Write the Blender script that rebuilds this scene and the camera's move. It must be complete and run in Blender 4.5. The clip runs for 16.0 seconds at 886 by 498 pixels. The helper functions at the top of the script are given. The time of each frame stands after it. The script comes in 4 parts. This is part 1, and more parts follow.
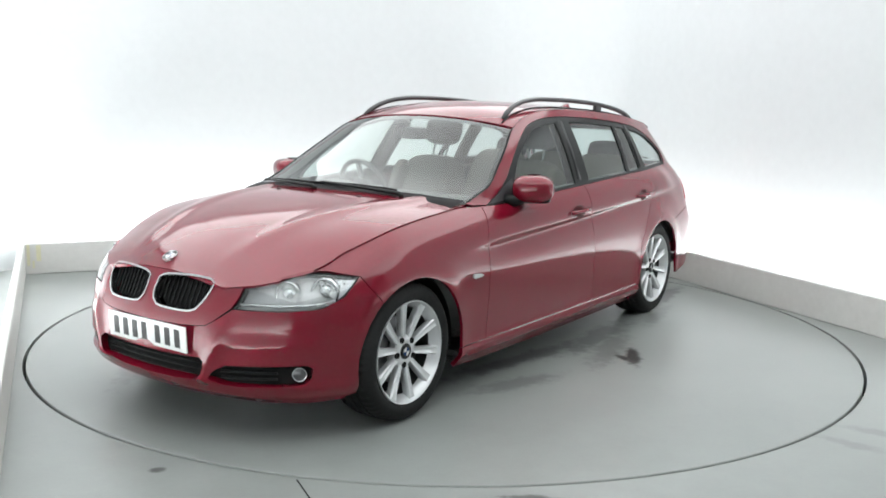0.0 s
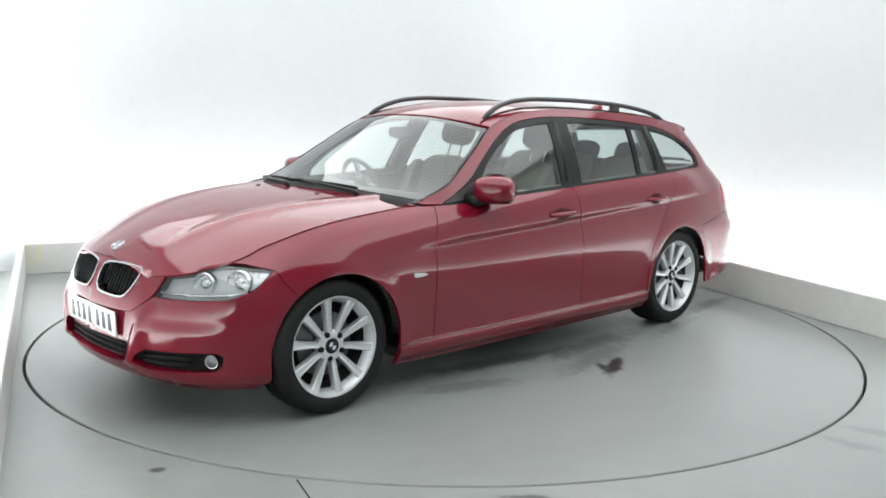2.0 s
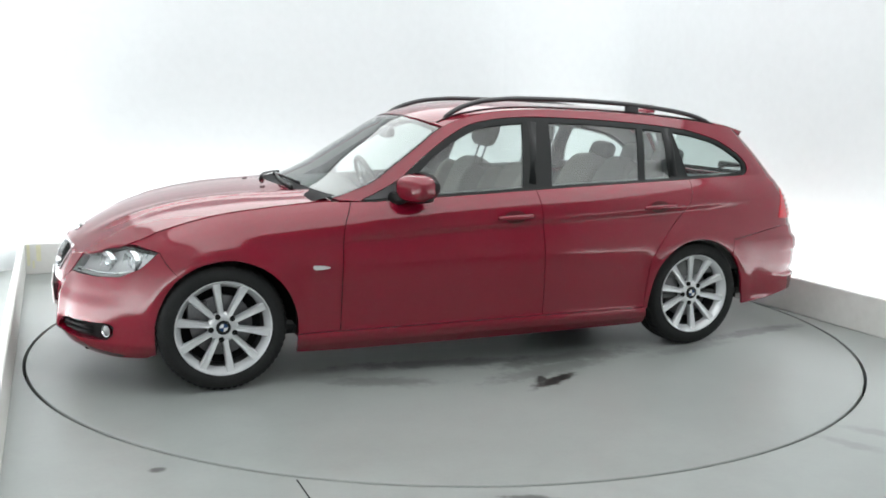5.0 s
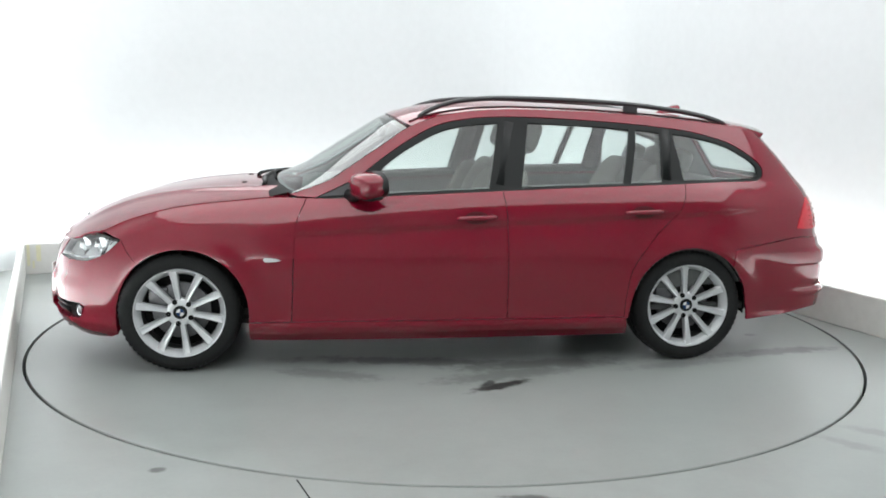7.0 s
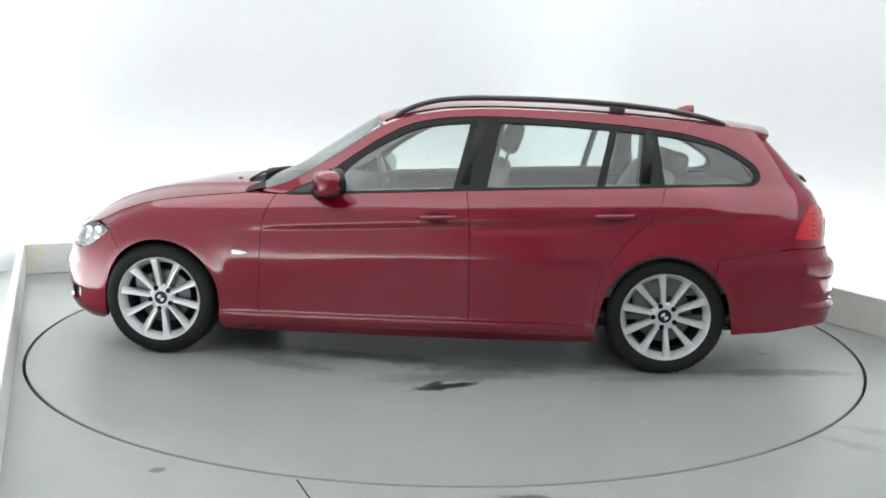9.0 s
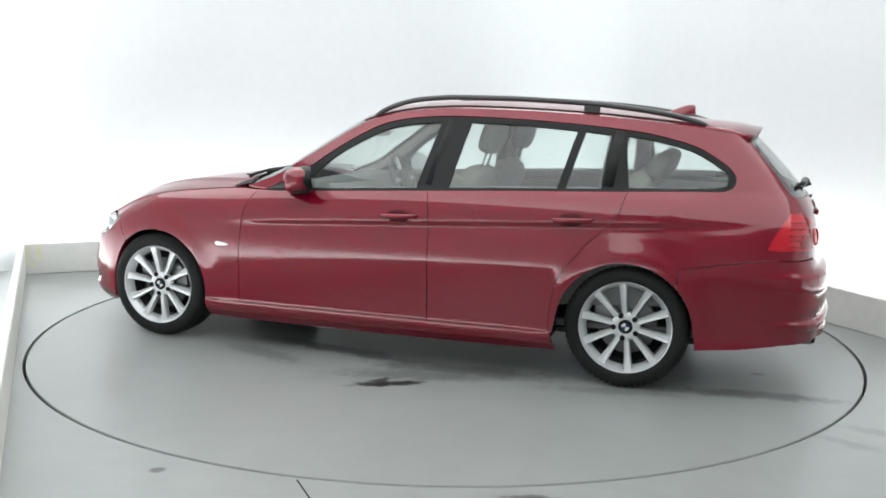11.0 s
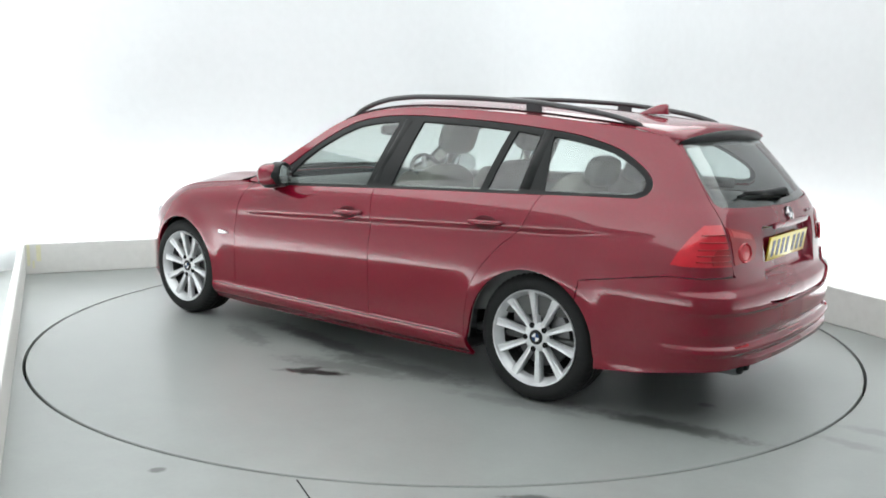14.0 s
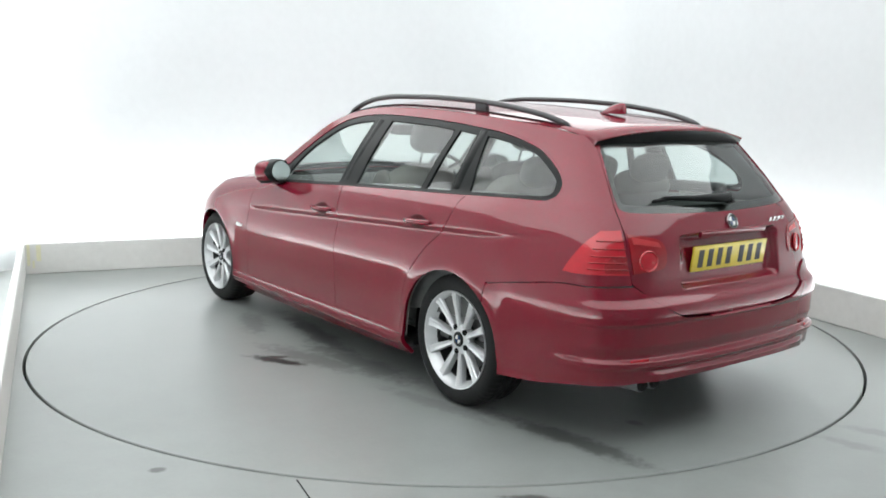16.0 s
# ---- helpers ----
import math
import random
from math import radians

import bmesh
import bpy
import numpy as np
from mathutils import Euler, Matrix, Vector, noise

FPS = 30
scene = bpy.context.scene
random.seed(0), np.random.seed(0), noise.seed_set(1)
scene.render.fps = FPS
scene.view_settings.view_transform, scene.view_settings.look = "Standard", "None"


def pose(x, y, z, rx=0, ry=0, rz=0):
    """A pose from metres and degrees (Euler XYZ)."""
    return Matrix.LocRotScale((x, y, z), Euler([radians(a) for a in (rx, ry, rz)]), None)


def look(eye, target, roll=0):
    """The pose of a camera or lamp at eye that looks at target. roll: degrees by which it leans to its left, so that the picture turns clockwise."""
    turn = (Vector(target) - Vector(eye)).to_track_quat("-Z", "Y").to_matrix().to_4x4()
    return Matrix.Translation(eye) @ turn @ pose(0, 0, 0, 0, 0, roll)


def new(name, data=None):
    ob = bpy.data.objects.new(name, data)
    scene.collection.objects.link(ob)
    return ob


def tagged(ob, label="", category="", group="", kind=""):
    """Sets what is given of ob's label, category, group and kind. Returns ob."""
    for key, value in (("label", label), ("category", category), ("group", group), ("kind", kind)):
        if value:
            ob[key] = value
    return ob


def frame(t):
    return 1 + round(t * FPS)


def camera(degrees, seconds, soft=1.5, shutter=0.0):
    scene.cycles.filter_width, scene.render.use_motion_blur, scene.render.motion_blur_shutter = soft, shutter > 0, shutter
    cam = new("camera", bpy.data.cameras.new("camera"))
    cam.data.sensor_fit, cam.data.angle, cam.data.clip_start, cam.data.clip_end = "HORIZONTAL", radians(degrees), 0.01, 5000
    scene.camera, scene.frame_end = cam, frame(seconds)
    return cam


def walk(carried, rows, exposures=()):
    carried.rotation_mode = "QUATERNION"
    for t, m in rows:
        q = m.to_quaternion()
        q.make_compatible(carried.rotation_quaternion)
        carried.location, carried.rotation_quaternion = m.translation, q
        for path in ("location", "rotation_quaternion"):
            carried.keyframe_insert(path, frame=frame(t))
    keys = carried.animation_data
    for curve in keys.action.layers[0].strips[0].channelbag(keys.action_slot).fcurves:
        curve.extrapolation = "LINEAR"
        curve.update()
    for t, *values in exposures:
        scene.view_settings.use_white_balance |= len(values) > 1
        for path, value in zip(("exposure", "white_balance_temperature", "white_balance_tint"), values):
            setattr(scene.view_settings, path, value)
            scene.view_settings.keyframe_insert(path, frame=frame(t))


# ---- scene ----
# ---- camera, path, exposure ----
cam = camera(52.34, 16.0, soft=1.75)
EYE = (0, -5.637, 1.410)
AIM = (EYE[0] - .00357 * 5, EYE[1] + .98729 * 5, EYE[2] - .15891 * 5)
VIEW = look(EYE, AIM, 1.006)
walk(cam, [(0.0, VIEW), (16.0, VIEW)], exposures=[(0.0, 0.0), (16.0, 0.0)])

# the turntable's heading, degrees, at times in seconds: it starts from rest, then turns evenly
TURN_T = [0, .5, 1, 1.5, 2, 3, 4, 5, 6, 7, 8, 9, 10, 11, 12, 13, 14, 15, 16]
TURN_A = [234.76, 233.0, 230.25, 226.85, 223.45, 216.4, 209.35, 202.35, 195.4, 188.42, 181.75, 175.2, 168.5, 161.75, 155.05, 148.27, 141.5, 134.5, 127.2]

# ---- light ----
world = bpy.data.worlds.new("studio_dark")
world.use_nodes = True
world.node_tree.nodes["Background"].inputs[0].default_value = (1, 1, 1, 1)
world.node_tree.nodes["Background"].inputs[1].default_value = 0.05
scene.world = world

ROOM = pose(0, 0, 0, 0, 0, 23.7)          # the studio stands askew to the camera


def trough_lamp(name, a, b, tilt_to, size, power):
    """A long lamp hidden behind the kick board, washing the wall from below."""
    data = bpy.data.lights.new(name, "AREA")
    data.shape, data.size, data.size_y, data.energy, data.color = "RECTANGLE", size, .12, power, (.97, 1.0, 1.0)
    ob = new(name, data)
    mid = ROOM @ ((Vector(a) + Vector(b)) / 2)
    aim = ROOM @ Vector(tilt_to)
    z = (mid - aim).normalized()
    x = (ROOM.to_3x3() @ (Vector(b) - Vector(a))).normalized()
    y = z.cross(x)
    m = Matrix((x, y, z)).transposed().to_4x4()
    m.translation = mid
    ob.matrix_world = m
    return ob


WASH = 14.0
trough_lamp("wall_wash_lamp", (-2.5, 2.80, .10), (2.4, 2.80, .10), (0, 3.02, .55), 4.9, WASH * 4.9)
trough_lamp("wall_wash_lamp", (2.60, 2.6, .10), (2.60, -5.4, .10), (2.82, -1.4, .55), 8.0, WASH * 7.0)
trough_lamp("wall_wash_lamp", (-2.63, -5.4, .10), (-2.63, 2.6, .10), (-2.84, -1.4, .55), 8.0, WASH * 10.5)

# ---- materials ----
def material(name):
    m = bpy.data.materials.new(name)
    m.use_nodes = True
    return m, m.node_tree.nodes, m.node_tree.links, m.node_tree.nodes["Principled BSDF"]


def plain(name, colour, rough=.5, metal=0.0, coat=0.0, grain=60.0, vary=.12, bump=.0, rough_vary=.15, spec=.5):
    """A surface with its colour and gloss uneven at two scales."""
    m, n, l, b = material(name)
    co = n.new("ShaderNodeTexCoord")
    fine, wide = n.new("ShaderNodeTexNoise"), n.new("ShaderNodeTexNoise")
    fine.inputs["Scale"].default_value, wide.inputs["Scale"].default_value = grain, grain / 14
    fine.inputs["Detail"].default_value = wide.inputs["Detail"].default_value = 4
    for k in (fine, wide):
        l.new(co.outputs["Object"], k.inputs["Vector"])
    add = n.new("ShaderNodeMath")
    add.operation = "ADD"
    l.new(fine.outputs["Fac"], add.inputs[0])
    l.new(wide.outputs["Fac"], add.inputs[1])
    mp = n.new("ShaderNodeMapRange")
    mp.inputs["From Min"].default_value, mp.inputs["From Max"].default_value = .6, 1.4
    mp.inputs["To Min"].default_value, mp.inputs["To Max"].default_value = 1 - vary, 1 + vary
    l.new(add.outputs[0], mp.inputs["Value"])
    mul = n.new("ShaderNodeVectorMath")
    mul.operation = "SCALE"
    mul.inputs[0].default_value = colour
    l.new(mp.outputs[0], mul.inputs["Scale"])
    l.new(mul.outputs[0], b.inputs["Base Color"])
    mr = n.new("ShaderNodeMapRange")
    mr.inputs["From Min"].default_value, mr.inputs["From Max"].default_value = .3, .7
    mr.inputs["To Min"].default_value, mr.inputs["To Max"].default_value = rough * (1 - rough_vary), min(1, rough * (1 + rough_vary))
    l.new(wide.outputs["Fac"], mr.inputs["Value"])
    l.new(mr.outputs[0], b.inputs["Roughness"])
    b.inputs["Metallic"].default_value, b.inputs["Coat Weight"].default_value = metal, coat
    b.inputs["Coat Roughness"].default_value = .04
    b.inputs["Specular IOR Level"].default_value = spec
    if bump:
        bp = n.new("ShaderNodeBump")
        bp.inputs["Strength"].default_value, bp.inputs["Distance"].default_value = bump, .004
        l.new(fine.outputs["Fac"], bp.inputs["Height"])
        l.new(bp.outputs[0], b.inputs["Normal"])
    return m


def glass(name, tint, clear, gloss_rough=.02, least=.085):
    """A thin pane: mostly clear, tinted, with a mirror gloss that grows at a glance."""
    m, n, l, b = material(name)
    n.remove(b)
    out = n["Material Output"]
    tr, gl = n.new("ShaderNodeBsdfTransparent"), n.new("ShaderNodeBsdfGlossy")
    mix, lw, pw, sc = n.new("ShaderNodeMixShader"), n.new("ShaderNodeLayerWeight"), n.new("ShaderNodeMath"), n.new("ShaderNodeMath")
    tr.inputs[0].default_value = (*[c * clear for c in tint], 1)
    gl.inputs["Roughness"].default_value = gloss_rough
    lw.inputs["Blend"].default_value = .5
    pw.operation, sc.operation = "POWER", "MULTIPLY_ADD"
    pw.inputs[1].default_value, sc.inputs[1].default_value, sc.inputs[2].default_value = 4.0, .85, least
    l.new(lw.outputs["Facing"], pw.inputs[0])
    l.new(pw.outputs[0], sc.inputs[0])
    l.new(sc.outputs[0], mix.inputs[0])
    l.new(tr.outputs[0], mix.inputs[1])
    l.new(gl.outputs[0], mix.inputs[2])
    l.new(mix.outputs[0], out.inputs["Surface"])
    return m


def glow(name, colour, strength):
    m, n, l, b = material(name)
    b.inputs["Base Color"].default_value = (.8, .8, .8, 1)
    b.inputs["Emission Color"].default_value, b.inputs["Emission Strength"].default_value = (*colour, 1), strength
    return m


def paint_red():
    """Metallic red clear-coated paint, with fine flake."""
    m = plain("red_paint", (.158, .0024, .0138), .42, .0, 1.0, 900, .08, 0, .1, .0)
    b = m.node_tree.nodes["Principled BSDF"]
    b.inputs["Metallic"].default_value = .2
    b.inputs["Coat IOR"].default_value = 1.6
    b.inputs["Coat Roughness"].default_value = .085
    return m


def marked_floor(name, base, spots):
    """Grey floor paint, worn at two scales, with a few dark marks of their own shape, tyre and oil marks and painted
    shade: (x, y, turn, length, width, strength).
    """
    m, n, l, b = material(name)
    co = n.new("ShaderNodeTexCoord")

    def noise_node(scale, detail=5, rough=.55):
        k = n.new("ShaderNodeTexNoise")
        k.inputs["Scale"].default_value, k.inputs["Detail"].default_value, k.inputs["Roughness"].default_value = scale, detail, rough
        l.new(co.outputs["Object"], k.inputs["Vector"])
        return k

    def math_node(op, a, c, clamp=False):
        k = n.new("ShaderNodeMath")
        k.operation, k.use_clamp = op, clamp
        for i, v in enumerate((a, c)):
            if isinstance(v, (int, float)):
                k.inputs[i].default_value = v
            else:
                l.new(v, k.inputs[i])
        return k.outputs[0]
    wide, fine, mid = noise_node(.9), noise_node(45, 6, .7), noise_node(6, 6, .65)
    tone = math_node("ADD", math_node("MULTIPLY", wide.outputs["Fac"], .30), math_node("ADD", math_node("MULTIPLY", fine.outputs["Fac"], .12), math_node("MULTIPLY", mid.outputs["Fac"], .30)))
    tone = math_node("ADD", tone, .64)
    dirt_and_shade = None
    for x, y, turn, lx, ly, k in spots:
        mp = n.new("ShaderNodeMapping")
        mp.vector_type = "TEXTURE"
        mp.inputs["Location"].default_value, mp.inputs["Rotation"].default_value, mp.inputs["Scale"].default_value = (x, y, 0), (0, 0, radians(turn)), (lx, ly, 1)
        l.new(co.outputs["Object"], mp.inputs["Vector"])
        ln = n.new("ShaderNodeVectorMath")
        ln.operation = "LENGTH"
        l.new(mp.outputs[0], ln.inputs[0])
        d = math_node("ADD", ln.outputs["Value"], math_node("MULTIPLY", math_node("SUBTRACT", noise_node(9, 6, .7).outputs["Fac"], .5), 2.4))
        e = n.new("ShaderNodeMapRange")
        e.interpolation_type = "SMOOTHSTEP"
        e.inputs["From Min"].default_value, e.inputs["From Max"].default_value = 1.15, .35
        e.inputs["To Min"].default_value, e.inputs["To Max"].default_value = 0, k
        l.new(d, e.inputs["Value"])
        dirt_and_shade = e.outputs[0] if dirt_and_shade is None else math_node("MAXIMUM", dirt_and_shade, e.outputs[0])
    if dirt_and_shade is not None:
        tone = math_node("MULTIPLY", tone, math_node("SUBTRACT", 1.0, dirt_and_shade))
    mul = n.new("ShaderNodeVectorMath")
    mul.operation = "SCALE"
    mul.inputs[0].default_value = base
    l.new(tone, mul.inputs["Scale"])
    l.new(mul.outputs[0], b.inputs["Base Color"])
    r = n.new("ShaderNodeMapRange")
    r.inputs["To Min"].default_value, r.inputs["To Max"].default_value = .26, .42
    b.inputs["Specular IOR Level"].default_value = .55
    l.new(mid.outputs["Fac"], r.inputs["Value"])
    l.new(r.outputs[0], b.inputs["Roughness"])
    bp = n.new("ShaderNodeBump")
    bp.inputs["Strength"].default_value, bp.inputs["Distance"].default_value = .12, .002
    l.new(fine.outputs["Fac"], bp.inputs["Height"])
    l.new(bp.outputs[0], b.inputs["Normal"])
    return m


RED = paint_red()
WALL = plain("white_wall_paint", (.545, .56, .568), .8, grain=14, vary=.03, bump=.05)
BOARD = plain("off_white_board_paint", (.60, .595, .575), .6, grain=20, vary=.06, bump=.08)
FLOOR = marked_floor("grey_floor_paint", (.24, .256, .246), [(1.76, -1.95, -41, .20, .05, .22), (1.92, -1.79, -30, .18, .05, .22), (-1.1, -2.353, 10, .035, .03, .7), (.31, -2.535, 0, .12, .025, .7), (2.25, 1.25, -66, .8, .10, .40), (1.75, 2.0, -66, .4, .15, .35)])
# spots along the sill (y .77 to 1.05) paint dirt together with the car's shadow
TABLE = marked_floor("worn_grey_shaded_deck_paint", (.232, .248, .238), [(-.12, 1.24, 26, .21, .055, .92), (-.05, 1.21, 55, .08, .04, .85), (-1.85, .745, 8, .50, .085, .62), (-1.893, .357, 0, .05, .04, .5), (.3, .77, -9, .75, .09, .62), (-.4, .88, 4, .6, .12, .55), (-.2, 1.05, 15, .5, .11, .42), (.75, .98, -20, .35, .10, .4), (-1.2, .95, 10, .4, .06, .3), (1.6, -.9, 40, .6, .1, .3)])
# darker copy of the body red, for shade painted behind the door handles
CUP_SHADE_RED = plain("red_paint_shaded", (.06, .0010, .005), .6, spec=.2)
GAP = plain("dark_gap", (.012, .012, .012), .9, spec=.1)
BLACK = plain("satin_black_trim", (.007, .008, .008), .36, spec=.18)
RUBBER = plain("tyre_rubber", (.010, .0105, .0105), .75, grain=80, vary=.25, bump=.25, spec=.25)
PLASTIC = plain("black_plastic", (.022, .022, .024), .55, grain=120, bump=.15)
SEAL = plain("rubber_seal", (.010, .010, .011), .7, spec=.2)
ALLOY = plain("silver_alloy", (.58, .59, .60), .34, .55, .3, 300, .06)
CHROME = plain("chrome", (.62, .63, .64), .20, 1.0, 0, 50, .04)
STEEL = plain("brake_steel", (.16, .16, .165), .42, .8, 0, 90, .2)
BARREL = plain("dark_inner_rim", (.07, .07, .072), .5, .6, 0, 90, .2)
RAIL = plain("satin_black_rail", (.022, .022, .024), .33, coat=.15)
LENS = glass("clear_lens", (.96, .98, .98), 1.0, .05)
PANE = glass("greenish_window_glass", (.86, .93, .91), .93)
SCREEN = glass("windscreen_glass", (.83, .91, .88), .90, .02, .10)
REAR_PANE = glass("tinted_rear_glass", (.80, .88, .86), .86)
HOUSING = plain("lamp_housing_silver", (.52, .53, .54), .3, .5, grain=40)
LAMP_DARK = plain("lamp_inner_grey", (.36, .365, .37), .35, .2, grain=40)
TAIL_RED = plain("red_tail_lens", (.42, .0045, .015), .14, coat=.55, grain=30, vary=.15)
TAIL_RIB = plain("red_tail_rib", (.24, .003, .008), .2, coat=.4, grain=30)
TAIL_DARK = plain("dark_red_tail_lens", (.24, .0028, .008), .14, coat=.55, grain=30)
TAIL_CLEAR = plain("pale_red_tail_lens", (.40, .025, .03), .12, coat=.7, grain=30)
PLATE_W = plain("white_number_plate", (.78, .79, .78), .3, coat=.5, grain=30)
PLATE_Y = plain("yellow_number_plate", (.72, .56, .05), .3, coat=.5, grain=30)
INK = plain("black_plate_ink", (.015, .015, .015), .4)
LEATHER = plain("grey_beige_leather", (.22, .212, .185), .6, grain=40)
CABIN = plain("dark_grey_cabin_trim", (.075, .078, .076), .7, grain=40)
LINING = plain("pale_roof_lining", (.36, .36, .34), .85, grain=120)
BLUE = plain("badge_blue", (.02, .05, .13), .2, coat=.6)
STAIN_YELLOW = plain("faded_yellow_stain", (.62, .60, .42), .5)
WHITE = plain("badge_white", (.6, .6, .6), .2, coat=.6)
SOFTBOX = glow("softbox_diffuser", (.955, 1.0, 1.0), 1.75)
MIRROR = plain("mirror_glass", (.50, .52, .52), .02, 1.0, 0, 20, .01)

# -- body form: car space, x forward from the front axle, y to the car's left, z up --
def hermite(xs, ys):
    """A smooth curve through points, for arrays (monotone cubic)."""
    xs, ys = np.asarray(xs, float), np.asarray(ys, float)
    if xs[0] > xs[-1]:
        xs, ys = xs[::-1], ys[::-1]
    h = np.diff(xs)
    dl = np.diff(ys) / h
    m = np.zeros(len(xs))
    m[0], m[-1] = dl[0], dl[-1]
    same = dl[:-1] * dl[1:] > 0
    mean = 2 * dl[:-1] * dl[1:] / np.where(same, dl[:-1] + dl[1:], 1)
    m[1:-1] = np.where(same, mean, 0)

    def f(x):
        x = np.clip(np.asarray(x, float), xs[0], xs[-1])
        i = np.clip(np.searchsorted(xs, x) - 1, 0, len(h) - 1)
        t = (x - xs[i]) / h[i]
        return ((1 + 2 * t) * (1 - t) ** 2 * ys[i] + t * (1 - t) ** 2 * h[i] * m[i]
                + t * t * (3 - 2 * t) * ys[i + 1] + t * t * (t - 1) * h[i] * m[i + 1])
    return f


def smooth(a, b, x):
    t = np.clip((np.asarray(x, float) - a) / (b - a), 0, 1)
    return t * t * (3 - 2 * t)


OUT = [(.775, 0), (.768, .15), (.745, .32), (.70, .48), (.62, .62), (.50, .735), (.36, .805), (.2, .845), (0, .868), (-.5, .882),
       (-1.5, .89), (-2.4, .888), (-2.8, .878), (-3.1, .862), (-3.3, .845), (-3.45, .818), (-3.575, .765), (-3.658, .655), (-3.708, .44), (-3.731, .20), (-3.737, 0)]
_c = np.array(OUT)
_k = np.concatenate([[0], np.cumsum(np.hypot(*np.diff(_c, axis=0).T))])
_d = np.linspace(0, _k[-1], 1500)
_X, _Y = hermite(_k, _c[:, 0])(_d), hermite(_k, _c[:, 1])(_d)
for _i in range(60):
    _X[1:-1], _Y[1:-1] = (_X[:-2] + 2 * _X[1:-1] + _X[2:]) / 4, (_Y[:-2] + 2 * _Y[1:-1] + _Y[2:]) / 4
_S = np.concatenate([[0], np.cumsum(np.hypot(np.diff(_X), np.diff(_Y)))])
SEND = _S[-1]
ztop = hermite([.78, .6, .5, .42, .36, .27, 0, -.31, -.55, -.72, -1.07, -1.7, -2.12, -2.62, -3.125, -3.6],
               [.64, .674, .700, .722, .745, .787, .862, .898, .915, .912, .927, .957, .975, .992, 1.006, 1.0])
d_side = hermite([.12, .17, .215, .245, .29, .35, .5, .6, .7, .8, .9, 1.05], [.085, .05, .012, .004, .011, .009, .003, 0, .009, .022, .034, .05])
d_front = hermite([.14, .18, .22, .29, .42, .5, .56, .62, .7, .75, .85], [.13, .08, .03, .0, .005, .012, .026, .05, .095, .14, .3])
d_rear = hermite([.2, .25, .29, .4, .56, .61, .645, .69, .83, .96, 1.0, 1.13, 1.25, 1.32], [.10, .05, .012, .0, .0, .008, .045, .055, .07, .12, .15, .262, .38, .45])
roll_in = hermite([.3, -.45, -.8, -1.5, -2.6, -3.2, -3.6], [.10, .12, .06, .045, .07, .12, .13])
crease_z = lambda x: .722 + (-.46 - x) * .047


def body(s, z):
    """The outer skin: s along the plan outline from the nose (minus: the car's right), z up."""
    a = np.abs(s)
    X, Y = np.interp(a, _S, _X), np.interp(a, _S, _Y)
    zt = ztop(X)
    h = .010 * np.log1p(np.exp(np.clip((z - zt) / .010, -60, 60)))
    low = z - h
    d = d_side(low) + roll_in(X) * np.exp((low - zt) / (.045 + .09 * smooth(-2.9, -3.35, X)))
    k = low - crease_z(X)
    fade = smooth(-.35, -.85, X) * smooth(-3.5, -2.9, X)
    d += .020 * fade * np.exp(np.minimum(k, 0) / .075) / (1 + np.exp(np.clip(k / .009, -40, 40)))
    for wx in (0, -2.76):
        r = np.hypot(X - wx, low - .315)
        d -= .012 * np.exp(-((r - .35) / .065) ** 2) * smooth(.16, .3, low)
    d += .40 * h + .38 * h * h
    front, rear = np.clip(X / .775, 0, 1) ** 1.5, np.clip((-2.75 - X) / .97, 0, 1) ** 1.6
    # the fascia's two flanks stand back from the keel in the middle
    y = Y - d * np.clip(Y / .868, 0, 1.02) ** 1.2
    x = X - d_front(np.minimum(z, .8)) * front + d_rear(z) * rear
    # fins beside the lower grille, and a soft shelf under the headlights
    x = x + .020 * np.exp(-((y - .350 - .36 * (z - .28)) / .040) ** 2) * smooth(.56, .46, z) * smooth(.24, .28, z) * smooth(.3, .45, X)
    x = x - .013 * smooth(.42, .49, z) * smooth(.36, .46, y) * smooth(.38, .66, X)
    return np.stack([x, np.where(np.asarray(s) < 0, -y, y), z + 0 * x], -1)


def s_of(axis, val, z, lo, hi):
    """The s at which the skin has that x or y, at height z, between two s."""
    for _ in range(3):
        ss = np.linspace(lo, hi, 300)
        best = float(ss[np.argmin(np.abs(body(ss, np.full(300, z))[:, axis] - val))])
        gap = (hi - lo) / 299
        lo, hi = max(lo, best - gap), min(hi, best + gap)
    return best


S_F, S_R = float(np.interp(-.3, -_X, _S)), float(np.interp(3.3, -_X, _S))


def X(x, z):
    return (s_of(0, x, z, .05, SEND - .05), z)


def FY(y, z):
    return (math.copysign(1, y) * s_of(1, abs(y), z, 0, S_F), z)


def RY(y, z):
    return (math.copysign(1, y) * s_of(1, abs(y), z, S_R - .1, SEND), z)


# the edge between flank and roof, from the windscreen's foot to the tail
EX = np.array([.56, .773, .898, 1.053, 1.208, 1.394, 1.611, 1.828, 2.14, 2.455, 2.77, 3.025, 3.19, 3.26])
edge_z = hermite(EX, [.925, 1.005, 1.085, 1.185, 1.285, 1.348, 1.380, 1.389, 1.383, 1.369, 1.344, 1.318, 1.29, 1.27])
_ey = np.array([body(np.array([X(-e, float(edge_z(e)))[0]]), edge_z(e))[0, 1] for e in EX])
edge_y = hermite(EX, _ey)
bow_x = hermite([.56, 1.208, 1.5, 3.0, 3.26], [.17, .09, .03, -.03, -.06])
bow_z = hermite([.56, 1.208, 1.8, 3.26], [.025, .06, .045, .035])


